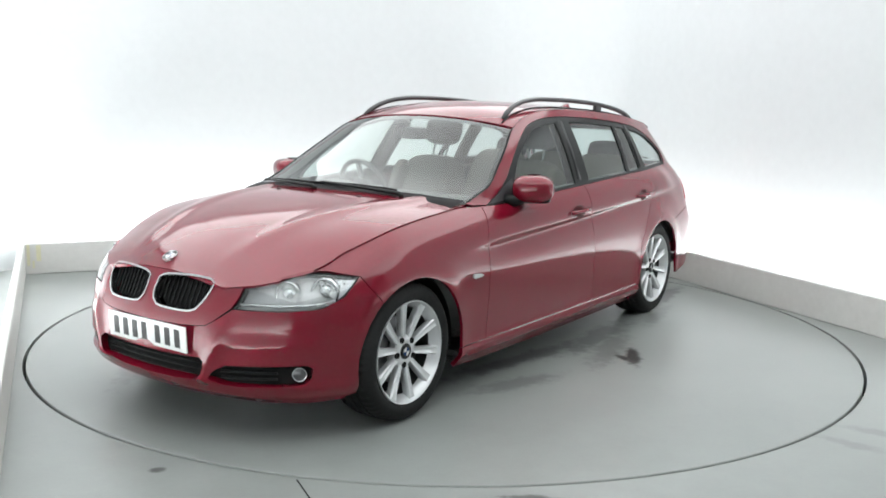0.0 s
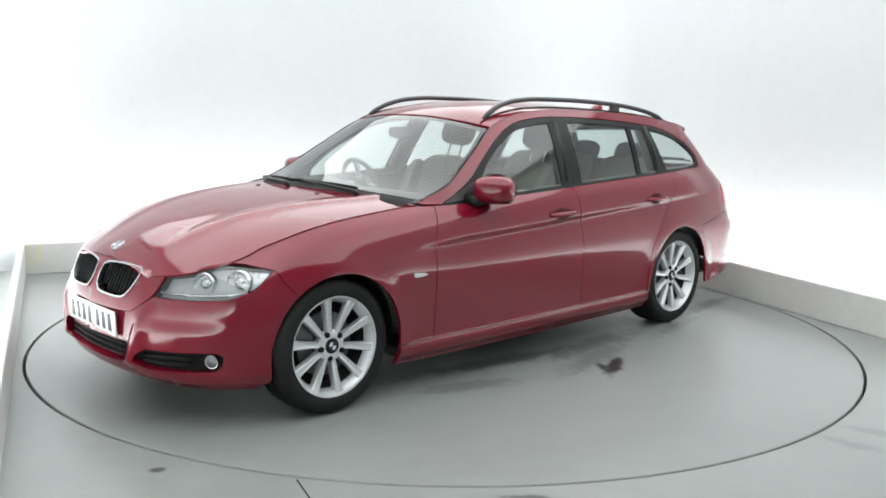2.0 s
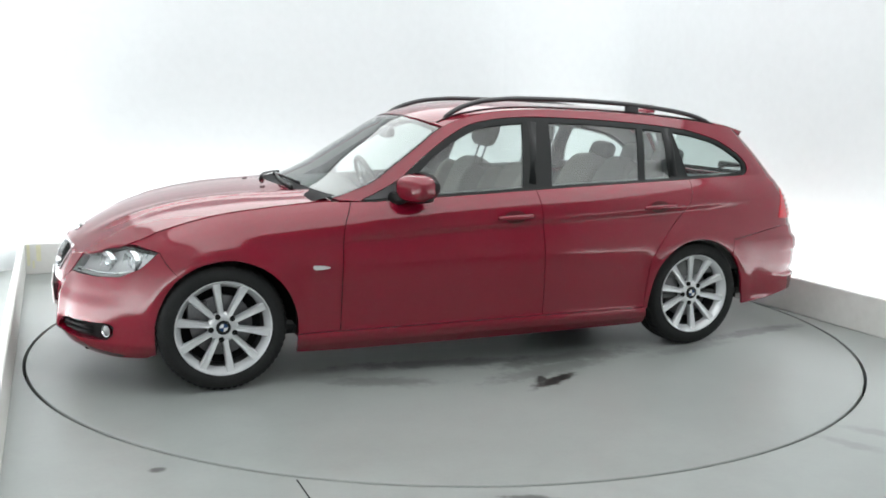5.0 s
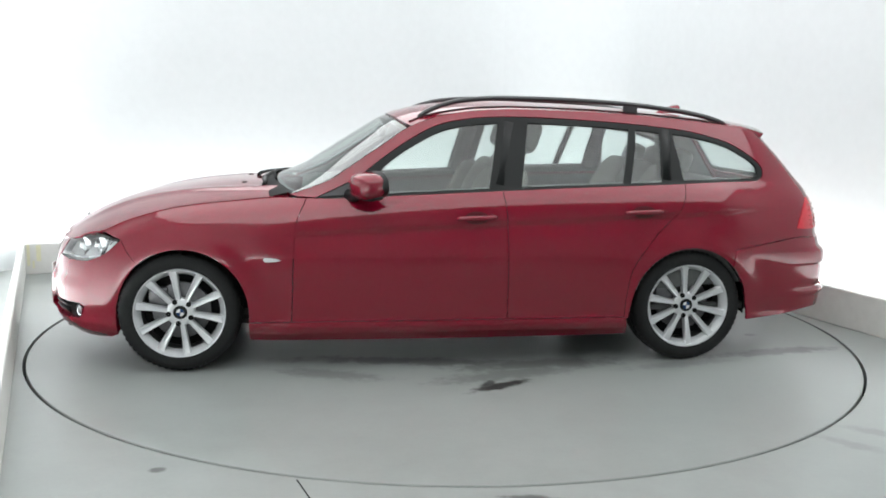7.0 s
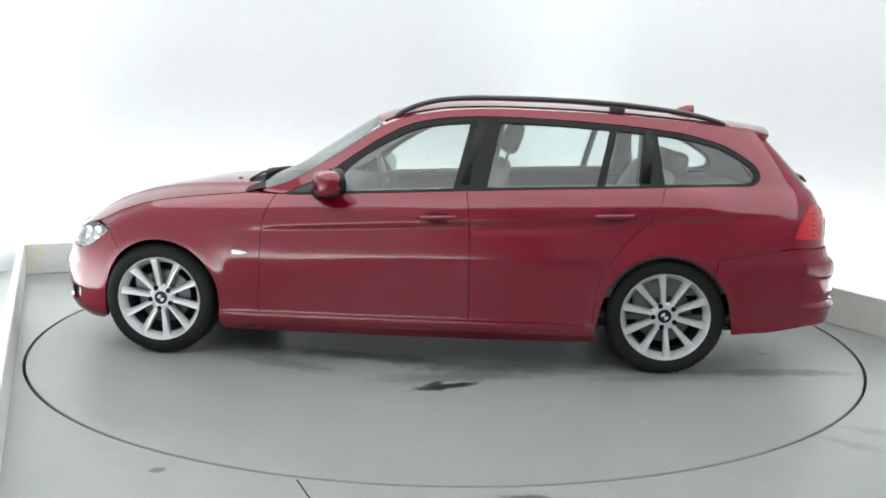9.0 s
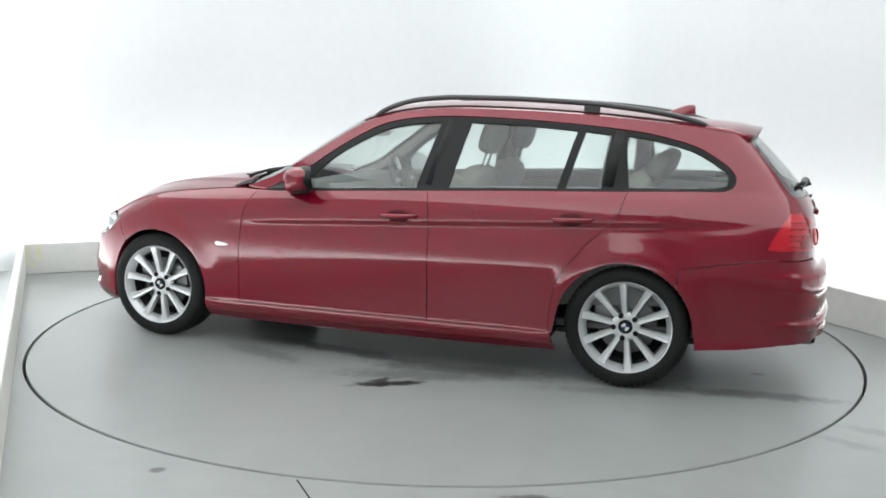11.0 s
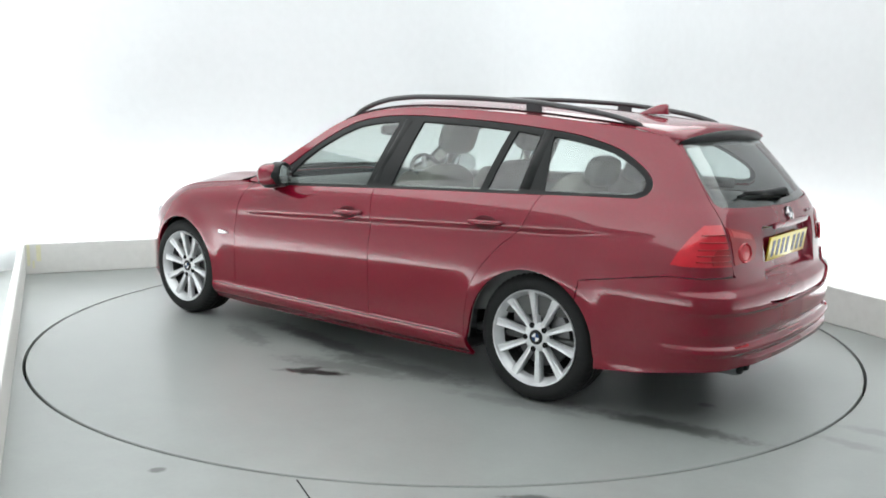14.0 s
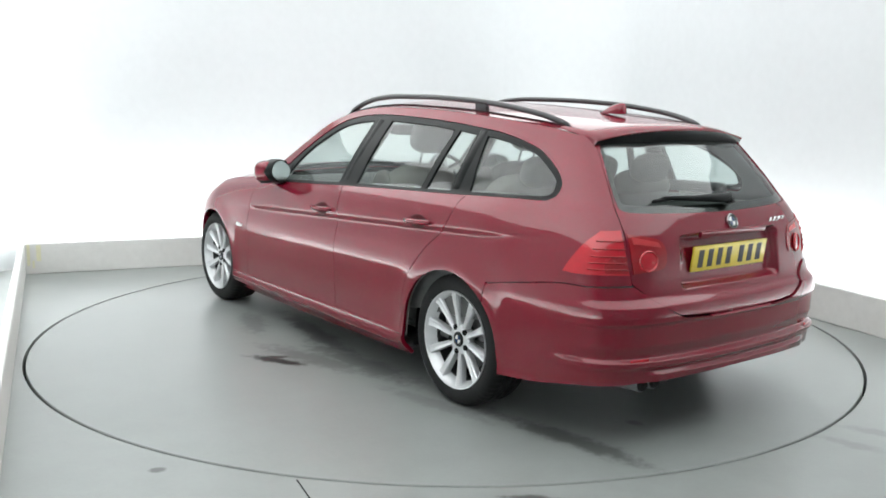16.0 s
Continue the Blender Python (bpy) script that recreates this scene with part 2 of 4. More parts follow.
def upper(u, w):
    """Windscreen and roof: u back from the front axle, w across from edge to edge, -1 to 1."""
    k = 1 - np.abs(w) ** 2.2
    return np.stack([-u + bow_x(u) * k, edge_y(u) * w, edge_z(u) + bow_z(u) * k], -1)


hood_mid = hermite([-.6, -.45, -.15, .128, .372, .5, .6, .66, .72, .78], [.975, .963, .945, .909, .851, .800, .748, .711, .672, .63])


_hx = np.linspace(-.62, .66, 40)
hood_half = hermite(_hx, [body(np.array([X(h, float(ztop(h)))[0]]), np.array([float(ztop(h))]))[0, 1] for h in _hx])


def hood(x, y):
    zt, yt = ztop(x), hood_half(x)
    a = np.abs(y) / np.maximum(yt, .2)
    z = hood_mid(x) - (hood_mid(x) - zt) * np.minimum(a, 1.1) ** (2.6 - .7 * smooth(.2, .6, x))
    ridge = .30 + (.55 - x) * .22
    z += .010 * np.exp(-((np.abs(y) - ridge) / .05) ** 2) * smooth(.68, .4, x)
    return np.stack([x, y, z], -1)


def hood_front(y):
    """Where the bonnet's front lip meets the fascia: its x, z and s."""
    z = .70
    for _ in range(25):
        s = s_of(1, abs(y), z, 0, S_F)
        x = float(body(np.array([s]), np.array([z]))[0, 0])
        z = .5 * z + .5 * float(hood(np.array([x]), np.array([y]))[0, 2])
    return x, z, s
# -- end of body form --

# ---- mesh helpers ----
def mesh(name, verts, faces, normals=None, flat=False):
    me = bpy.data.meshes.new(name)
    me.from_pydata([tuple(map(float, v)) for v in verts], [], [tuple(int(i) for i in f) for f in faces])
    me.update()
    if not flat:
        me.polygons.foreach_set("use_smooth", [True] * len(me.polygons))
    if normals is not None:
        me.normals_split_custom_set_from_vertices([tuple(map(float, v)) for v in normals])
    return me


def ob_of(name, me, mat, parent=None, label="", at=None):
    if not me.materials:
        me.materials.append(mat)
    ob = new(name, me)
    if parent is not None:
        ob.parent = parent
    if at is not None:
        ob.matrix_local = at
    return tagged(ob, label=label) if label else ob


def block(sx, sy, sz, bevel=.0, seg=2):
    """A box about the origin with rounded edges, as a mesh."""
    bm = bmesh.new()
    bmesh.ops.create_cube(bm, size=1)
    bmesh.ops.scale(bm, vec=(sx, sy, sz), verts=bm.verts)
    if bevel:
        bmesh.ops.bevel(bm, geom=bm.edges[:], offset=bevel, segments=seg, profile=.6, affect="EDGES")
    me = bpy.data.meshes.new("block")
    bm.to_mesh(me)
    bm.free()
    if bevel and seg > 1:
        me.polygons.foreach_set("use_smooth", [True] * len(me.polygons))
        me.set_sharp_from_angle(angle=radians(50))
    return me


def tube(points, radius, n=10, flat=1.0, up=(0, 0, 1)):
    """A round or flattened bar along points."""
    p = [Vector(q) for q in points]
    rad = radius if isinstance(radius, (list, tuple)) else [radius] * len(p)
    verts, faces = [], []
    for i, q in enumerate(p):
        d = (p[min(i + 1, len(p) - 1)] - p[max(i - 1, 0)]).normalized()
        a = d.cross(Vector(up)).normalized()
        b = a.cross(d)
        for k in range(n):
            t = 2 * math.pi * k / n
            verts.append(q + rad[i] * (math.cos(t) * a * flat + math.sin(t) * b))
    for i in range(len(p) - 1):
        for k in range(n):
            faces.append((i * n + k, i * n + (k + 1) % n, (i + 1) * n + (k + 1) % n, (i + 1) * n + k))
    faces += [tuple(range(n))[::-1], tuple((len(p) - 1) * n + k for k in range(n))]
    return mesh("tube", verts, faces)


def lathe(profile, n=64, close=False):
    """A turned form about the y axis: profile of (radius, y)."""
    verts, faces = [], []
    m = len(profile)
    for k in range(n):
        c, s = math.cos(2 * math.pi * k / n), math.sin(2 * math.pi * k / n)
        verts += [(r * c, y, r * s) for r, y in profile]
    for k in range(n):
        for i in range(m if close else m - 1):
            a, b = i, (i + 1) % m
            faces.append((k * m + a, k * m + b, ((k + 1) % n) * m + b, ((k + 1) % n) * m + a))
    me = mesh("turned", verts, faces)
    me.set_sharp_from_angle(angle=radians(40))
    return me


def cushion(sx, sy, sz, e=.45, n=20):
    """A stuffed, rounded block (superellipsoid)."""
    def pw(v, k):
        return math.copysign(abs(v) ** k, v)
    verts, faces = [], []
    for i in range(n + 1):
        a = -math.pi / 2 + math.pi * i / n
        for k in range(2 * n):
            b = 2 * math.pi * k / (2 * n)
            verts.append((sx / 2 * pw(math.cos(a), e) * pw(math.cos(b), e), sy / 2 * pw(math.cos(a), e) * pw(math.sin(b), e), sz / 2 * pw(math.sin(a), e)))
    for i in range(n):
        for k in range(2 * n):
            faces.append((i * 2 * n + k, i * 2 * n + (k + 1) % (2 * n), (i + 1) * 2 * n + (k + 1) % (2 * n), (i + 1) * 2 * n + k))
    return mesh("cushion", verts, faces)


def setting(name, me, mat, label, category, at=None):
    ob = ob_of(name, me, mat, None, label, at)
    return tagged(ob, category=category, kind="structure")


# ---- the studio ----
R_DECK, R_HOLE = 2.447, 2.463
E1, E1B, E2, BACK, HIGH = -2.50, 2.475, 2.68, -7.0, 2.85
N = 160


def floor_sheet():
    """The fixed floor: one sheet with a round well for the turntable."""
    verts, faces = [], []
    lo1, hi1, lo2, hi2 = -3.0, 3.0, -7.3, 3.3
    for k in range(N):
        t = 2 * math.pi * k / N
        c, s = math.cos(t), math.sin(t)
        inner = Vector((R_HOLE * c, R_HOLE * s, 0))
        kk = min((hi1 if c > 0 else lo1) / c if abs(c) > 1e-6 else 1e9, (hi2 if s > 0 else lo2) / s if abs(s) > 1e-6 else 1e9)
        outer = Vector((kk * c, kk * s, 0))
        verts += [ROOM @ outer, ROOM @ inner, ROOM @ (inner + Vector((0, 0, -.12)))]
    for k in range(N):
        a, b = 3 * k, 3 * ((k + 1) % N)
        faces += [(a, b, b + 1, a + 1), (a + 1, b + 1, b + 2, a + 2)]
    return mesh("floor", verts, faces, flat=True)


setting("floor", floor_sheet(), FLOOR, "grey painted concrete floor with faint scuffs", "floor")
pit = lathe([(0.01, 0), (2.6, 0)], 64)
pit.transform(pose(0, 0, -.119, 90))
setting("turntable_pit", pit, GAP, "dark pit under the turntable", "pit")

deck = new("turntable")
tagged(deck, "large round grey painted turntable set flush in floor", "turntable")
deck_me = lathe([(.001, 0), (R_DECK - .020, 0)], N)
deck_me.transform(pose(0, 0, 0, -90))
ob_of("deck", deck_me, TABLE, deck)
rim_me = lathe([(R_DECK - .020, 0), (R_DECK - .004, 0), (R_DECK, .004), (R_DECK, .10)], N)
rim_me.transform(pose(0, 0, 0, -90))
ob_of("deck_rim", rim_me, TABLE, deck, "worn grey rim of the deck")


def wall(name, a, b, thick, z0, z1, mat, label, category):
    """An upright slab from a to b (room space), its inner face on that line."""
    a, b = Vector((*a, 0)), Vector((*b, 0))
    d = b - a
    me = block(d.length, thick, z1 - z0, .006 if z1 < .5 else 0, 1)
    out = Vector((-d.y, d.x, 0)).normalized()
    mid = (a + b) / 2 + out * thick / 2
    return setting(name, me, mat, label, category, ROOM @ pose(mid.x, mid.y, (z0 + z1) / 2, 0, 0, math.degrees(math.atan2(d.y, d.x))))


WB, T = .34, .12
RE, RWS = .9, .5
wall("wall_north", (E1 - WB + RWS, E2 + WB), (E1B + WB - RE, E2 + WB), T, -.02, HIGH, WALL, "plain white studio wall washed with light", "wall")
wall("wall_east", (E1B + WB, BACK), (E1B + WB, E2 + WB - RE), -T, -.02, HIGH, WALL, "plain white studio wall washed with light", "wall")
wall("wall_west", (E1 - WB, BACK), (E1 - WB, E2 + WB - RWS), T, -.02, HIGH, WALL, "plain white studio wall washed with light", "wall")
wall("wall_south", (E1 - WB, BACK), (E1B + WB, BACK), -T, -.02, HIGH, WALL, "plain white studio wall", "wall")


def cove(name, cx, cy, sx, sy, r):
    """A rounded inner corner of the studio wall."""
    verts, faces = [], []
    n = 24
    for i in range(n + 1):
        t = math.pi / 2 * i / n
        x, y = cx + sx * (-r + r * math.sin(t)), cy + sy * (-r + r * math.cos(t))
        for z in (0, HIGH):
            verts.append(ROOM @ Vector((x, y, z)))
    for i in range(n):
        faces.append((2 * i, 2 * i + 1, 2 * i + 3, 2 * i + 2))
    k = len(verts)
    for i in range(n + 1):
        t = math.pi / 2 * i / n
        for z in (0, HIGH):
            verts.append(ROOM @ Vector((cx + sx * (-r + (r + T) * math.sin(t)), cy + sy * (-r + (r + T) * math.cos(t)), z)))
    for i in range(n):
        faces.append((k + 2 * i + 2, k + 2 * i + 3, k + 2 * i + 1, k + 2 * i))
    return setting(name, mesh(name, verts, faces), WALL, "rounded white corner of studio wall", "wall")


cove("wall_corner_east", E1B + WB, E2 + WB, 1, 1, RE)
cove("wall_corner_west", E1 - WB, E2 + WB, -1, 1, RWS)
wall("baseboard_north", (E1, E2), (E1B, E2), .045, 0, .248, BOARD, "low off-white kick board along the wall", "baseboard")
wall("baseboard_east", (E1B, BACK), (E1B, E2 - .001), -.045, 0, .248, BOARD, "low off-white kick board along the wall", "baseboard")
wall("baseboard_west", (E1, BACK), (E1, E2 - .001), .045, 0, .248, BOARD, "low off-white kick board along the wall", "baseboard")
ceiling_me = block(E1B - E1 + 2 * WB + .3, E2 + WB - BACK + .3, .1)
setting("ceiling", ceiling_me, WALL, "white studio ceiling", "ceiling", ROOM @ pose((E1 + E1B) / 2, (E2 + WB + BACK) / 2, HIGH + .05))
soft = new("ceiling_light")
tagged(soft, "large luminous white softbox panel under the ceiling", "ceiling light")
soft.matrix_world = ROOM @ pose(-.012, -.75, HIGH - .14)
ob_of("diffuser", block(5.52, 7.3, .03, .005, 1), SOFTBOX, soft)
for sx, sy, w, h in ((0, 3.67, 5.60, .04), (0, -3.67, 5.60, .04), (2.78, 0, .04, 7.3), (-2.78, 0, .04, 7.3)):
    ob_of("frame", block(w, h, .12, .008, 1), WALL, soft, at=pose(sx, sy, .02))

# joints between the floor slabs
for a, b in (((-.548, -2.42), (-.19, -3.2)),):
    d = Vector((b[0] - a[0], b[1] - a[1], 0))
    setting("floor_joint", block(d.length, .006, .004), GAP, "thin dark joint in the floor", "floor joint", pose((a[0] + b[0]) / 2, (a[1] + b[1]) / 2, -.0012, 0, 0, math.degrees(math.atan2(d.y, d.x))))

# yellow stains of the kick board, added as thin raised patches
for x, w, h, z in ((-2.475, .022, .17, .155), (-2.40, .034, .13, .17), (-2.44, .016, .06, .08)):
    tape = ob_of("stain_patch", block(w, .002, h, .0006, 1), STAIN_YELLOW, None, "faded yellow stain on the kick board", ROOM @ pose(x, E2 - .0012, z))
    tagged(tape, category="tape strip", group="tape strips on the kick board")

# ---- the car ----
from mathutils import geometry

OFF = pose(1.518, .046, 0)          # the car's front axle from the turntable's axis
car = new("estate_car")
tagged(car, "red metallic estate car with silver ten-spoke wheels and black roof rails", "car")


def part(name, me, mat, parent=None, label="", at=None):
    """One mesh of the car, in car space, or in its parent part's space."""
    m = at if at is not None else Matrix()
    if parent is None or parent is car:
        return ob_of(name, me, mat, car, label, OFF @ m)
    return ob_of(name, me, mat, parent, label, m)


def rounded(points, sharp=(), closed=True, step=.022):
    """A fine outline through points: smooth, but for the corners named by index."""
    p = [np.array(q, float) for q in points]
    n, out = len(p), []
    for i in range(n if closed else n - 1):
        a, b = p[i], p[(i + 1) % n]
        k = max(1, int(np.hypot(*(b - a)) / step))
        ta = (b - p[i - 1]) / 2 if i not in sharp and (closed or i > 0) else b - a
        nb = (i + 1) % n
        tb = (p[(i + 2) % n] - a) / 2 if nb not in sharp and (closed or i + 2 < n) else b - a
        lim = np.hypot(*(b - a))
        ta, tb = (t * min(1, lim / max(np.hypot(*t), 1e-9)) for t in (ta, tb))
        for j in range(k):
            t = j / k
            out.append((2 * t ** 3 - 3 * t * t + 1) * a + (t ** 3 - 2 * t * t + t) * ta + (3 * t * t - 2 * t ** 3) * b + (t ** 3 - t * t) * tb)
    if not closed:
        out.append(p[-1])
    return np.array(out)


def inside(poly, pts):
    x, y = pts[:, 0], pts[:, 1]
    a, b = poly, np.roll(poly, -1, axis=0)
    hit = np.zeros(len(pts), bool)
    for (x0, y0), (x1, y1) in zip(a, b):
        if y0 == y1:
            continue
        c = ((y0 > y) != (y1 > y)) & (x < (x1 - x0) * (y - y0) / (y1 - y0) + x0)
        hit ^= c
    return hit


def shrink(poly, gap):
    """The outline drawn in by a panel gap."""
    nxt, prv = np.roll(poly, -1, axis=0), np.roll(poly, 1, axis=0)
    t = nxt - prv
    t /= np.maximum(np.hypot(t[:, 0], t[:, 1]), 1e-9)[:, None]
    area = np.sum(poly[:, 0] * nxt[:, 1] - nxt[:, 0] * poly[:, 1])
    nrm = np.stack([-t[:, 1], t[:, 0]], -1) * (1 if area > 0 else -1)
    return poly + nrm * gap


def panel(name, chart, outer, mat, holes=(), parent=None, label="", gap=.002, off=0.0, flange=.016, step=.035, hint=None, rise_step=None):
    """A sheet of a curved surface cut to an outline (and holes), with its edges turned in."""
    outer = shrink(np.asarray(outer, float), gap) if gap else np.asarray(outer, float)
    holes = [shrink(np.asarray(h, float), -gap) if gap else np.asarray(h, float) for h in (holes or ())]
    lo, hi = outer.min(0), outer.max(0)
    g = np.stack(np.meshgrid(np.arange(lo[0], hi[0], step), np.arange(lo[1], hi[1], rise_step or step)), -1).reshape(-1, 2)
    if rise_step is None:
        g[:, 0] += (np.round((g[:, 1] - lo[1]) / step) % 2) * step / 2
    keep = inside(outer, g)
    for h in holes:
        keep &= ~inside(h, g)
    rim = np.concatenate([outer, *holes])
    keep[keep] = [np.min(np.sum((rim - q) ** 2, 1)) > ((rise_step or step) * .5) ** 2 for q in g[keep]]
    pts = np.concatenate([rim, g[keep]])
    edges, base = [], 0
    for loop in (outer, *holes):
        edges += [(base + i, base + (i + 1) % len(loop)) for i in range(len(loop))]
        base += len(loop)
    v2, _, f2, *_ = geometry.delaunay_2d_cdt([Vector(q) for q in pts], edges, [], 0, 1e-6)
    v2, f2 = np.array([tuple(v) for v in v2]), np.array([tuple(f) for f in f2])
    mid = v2[f2].mean(1)
    ok = inside(outer, mid)
    for h in holes:
        ok &= ~inside(h, mid)
    f2 = f2[ok]
    e = 1e-3
    P = chart(v2[:, 0], v2[:, 1])
    nrm = np.cross(chart(v2[:, 0] + e, v2[:, 1]) - chart(v2[:, 0] - e, v2[:, 1]), chart(v2[:, 0], v2[:, 1] + e) - chart(v2[:, 0], v2[:, 1] - e))
    nrm /= np.maximum(np.linalg.norm(nrm, axis=1), 1e-12)[:, None]
    centre = np.array(hint if hint is not None else (-1.5, 0, .5))
    if np.sum((P.mean(0) - centre) * nrm.mean(0)) < 0:
        nrm = -nrm
    P = P + nrm * off
    tri = P[f2]
    fn = np.cross(tri[:, 1] - tri[:, 0], tri[:, 2] - tri[:, 0])
    flip = np.sum(fn * nrm[f2].mean(1), 1) < 0
    f2[flip] = f2[flip][:, ::-1]
    verts, normals, faces = P.tolist(), nrm.tolist(), f2.tolist()
    if flange:
        count = {}
        for f in f2:
            for a, b in zip(f, np.roll(f, -1)):
                count[(a, b)] = count.get((a, b), 0) + 1
        for (a, b) in [k for k in count if (k[1], k[0]) not in count]:
            pa, pb = P[a], P[b]
            n = np.cross(pb - pa, nrm[a])
            n = (n / max(np.linalg.norm(n), 1e-9)).tolist()
            k = len(verts)
            verts += [pa.tolist(), pb.tolist(), (pb - nrm[b] * flange).tolist(), (pa - nrm[a] * flange).tolist()]
            normals += [n] * 4
            faces.append([k + 1, k, k + 3, k + 2])
    return part(name, mesh(name, verts, faces, normals), mat, parent, label)


def mir(poly):
    """The same outline on the car's right side."""
    q = np.array(poly, float)
    q[:, 0] *= -1
    return q


def flank(pts, sharp=(), **k):
    return rounded([X(x, z) for x, z in pts], sharp, **k)


def arc(cx, cz, r, a0, a1, n=22):
    return [(cx + r * math.cos(radians(a0 + (a1 - a0) * i / n)), cz + r * math.sin(radians(a0 + (a1 - a0) * i / n))) for i in range(n + 1)]


def rise(x0, x1, n, dz=0.0):
    return [(x0 + (x1 - x0) * i / n, float(ztop(x0 + (x1 - x0) * i / n)) + dz) for i in range(n + 1)]


def lines(*runs):
    """Runs of points set end to end as one outline; each run is smooth, with corners between."""
    pts, sharp = [], set()
    for r in runs:
        sharp |= {len(pts), len(pts) + len(r) - 1}
        pts += list(r)
    return pts, sharp


# outlines on the flank, (x, z)
FA, RA, RW = (-.015, .315), (-2.75, .312), .338
front_x, front_z, front_s = zip(*[hood_front(y) for y in np.linspace(0, .57, 13)])
LIP = [(s, z - .004) for s, z in zip(front_s, front_z)]           # the fascia's top line under the bonnet lip
lip_z = lambda y: float(np.interp(y, np.linspace(0, .57, 13), front_z)) - .010
HEADLIGHT = [FY(.445, .573), FY(.462, lip_z(.462)), FY(.555, lip_z(.555)), X(.45, .712), X(.379, .712), X(.288, .697), X(.372, .622), X(.46, .581), X(.57, .571)]
TL_OUT = [RY(.612, .738), RY(.612, .918), X(-3.50, .915), X(-3.462, .862), X(-3.422, .79), X(-3.405, .745), X(-3.45, .739), X(-3.53, .738)]
TL_IN = [RY(.598, .905), RY(.455, .876), RY(.425, .82), RY(.445, .757), RY(.598, .740)]
DOOR_A = [(-.572, .2685), (-.578, .45), (-.585, .62), (-.60, .79), (-.652, .912)]
DOOR_B = [(-1.692, .9565), (-1.708, .86), (-1.716, .75), (-1.72, .5), (-1.72, .2685)]
DOOR_C = [(-2.735, .996), (-2.682, .85), (-2.55, .725), (-2.42, .55), (-2.385, .40), (-2.375, .2685)]
DLO_TOP = [(-3.19, 1.0085), (-3.232, 1.03), (-3.24, 1.08), (-3.19, 1.135), (-3.06, 1.212), (-2.846, 1.272), (-2.595, 1.305), (-2.285, 1.329), (-1.976, 1.343),
           (-1.73, 1.346), (-1.53, 1.332), (-1.363, 1.297), (-1.211, 1.222), (-1.058, 1.122), (-.905, 1.012), (-.70, .914)]
EDGE = [(-float(u), float(edge_z(u))) for u in np.linspace(.565, 3.19, 40)]
TAIL_SEAM = [(.487, 1.283), (.52, 1.20), (.557, 1.10), (.588, 1.0), (.604, .927)]


def two_sides(name, pts, sharp, mat, holes=(), label="", **k):
    k.setdefault("step", .036)
    k.setdefault("rise_step", .0085)
    made = []
    for side in (1, -1):
        f = (lambda q: q) if side > 0 else mir
        made.append(panel(name, body, f(rounded(pts, sharp)), mat, [f(h) for h in holes], label=label, **k))
    return made


def run(pts):
    return [X(x, z) for x, z in pts]



# wings, doors, sills, side frames
pts, sharp = lines(run([(.285, .694), (.255, .64), (.20, .573)]), run(arc(*FA, RW, 48, 180)[1:] + [(-.353, .27)]), run(DOOR_A), run(rise(-.652, .53, 20, -.002)), [(s, z + .006) for s, z in HEADLIGHT[2:5]])
wings = two_sides("front_wing", pts, sharp, RED)
pts, sharp = lines(run(DOOR_A), run(rise(-.70, -1.64, 12)), run(DOOR_B))
doors_f = two_sides("front_door", pts, sharp, RED)
pts, sharp = lines(run(DOOR_B[::-1]), run(rise(-1.74, -2.69, 12)), run(DOOR_C))
doors_r = two_sides("rear_door", pts, sharp, RED)
pts, sharp = lines(run([(-.352, .268), (-.356, .165)]), run([(-.6, .158), (-1.4, .155), (-2.2, .16)]), run([(-2.405, .165), (-2.385, .268)]), run([(-1.4, .268)]))
two_sides("sill", pts, sharp, RED, flange=.02, gap=.0005)
pts, sharp = lines(run([(-2.395, .262)] + arc(*RA, RW, 8, 136)), run([(-3.01, .636), (-3.2, .668), (-3.37, .694)]), [X(-3.42, .6985), X(-3.51, .6955), RY(.604, .6975)],
                   [RY(.606, .80)] + [RY(y, z) for y, z in TAIL_SEAM[::-1]], run(EDGE[::-1]), run([(-.60, .918), (-.655, .916)]), run(DLO_TOP[::-1]), run(rise(-3.12, -2.74, 6)), run(DOOR_C))
two_sides("side_frame", pts, sharp, RED, gap=.0012)
two_sides("side_lining", pts, sharp, LINING, label="pale inner lining of pillars and roof rails", off=-.03, gap=.004, flange=0, step=.08, rise_step=.05)

# black window surrounds and panes
G_F = [(-.93, .935), (-1.62, .969), (-1.695, 1.312), (-1.53, 1.298), (-1.385, 1.268), (-1.225, 1.19), (-1.08, 1.092)]
G_R = [(-1.80, .977), (-2.375, .997), (-2.445, 1.287), (-2.2, 1.304), (-1.865, 1.316)]
G_S = [(-2.42, .999), (-2.60, 1.005), (-2.625, 1.27), (-2.488, 1.284)]
G_Q = [(-2.735, 1.014), (-3.15, 1.024), (-3.205, 1.045), (-3.205, 1.085), (-3.16, 1.125), (-3.03, 1.198), (-2.84, 1.246), (-2.70, 1.266)]
PANES = [(G_F, {0, 1, 2}), (G_R, {0, 1, 2, 4}), (G_S, {0, 1, 2, 3}), (G_Q, {0, 7})]
dlo, dsh = lines(run(DLO_TOP), run(rise(-.75, -3.12, 24, .001)))
frames = two_sides("window_surround", dlo, dsh, BLACK, [rounded(run(g), s) for g, s in PANES], label="satin black window surround", off=-.004, gap=.001, step=.05)
for g, s in PANES:
    for side, fr in zip((1, -1), frames):
        o = rounded(run(g), s)
        p = panel("window_pane", body, o if side > 0 else mir(o), PANE, parent=fr, label="greenish window glass", gap=-.004, off=-.010, flange=0, step=.06)
        p.visible_shadow = False

# fascia: grille panel and bumper

def across(right_to_left):
    """An outline over the nose or tail: its left half and the mirrored right half."""
    l = list(right_to_left)
    return l + [(-s, z) for s, z in l[::-1]]


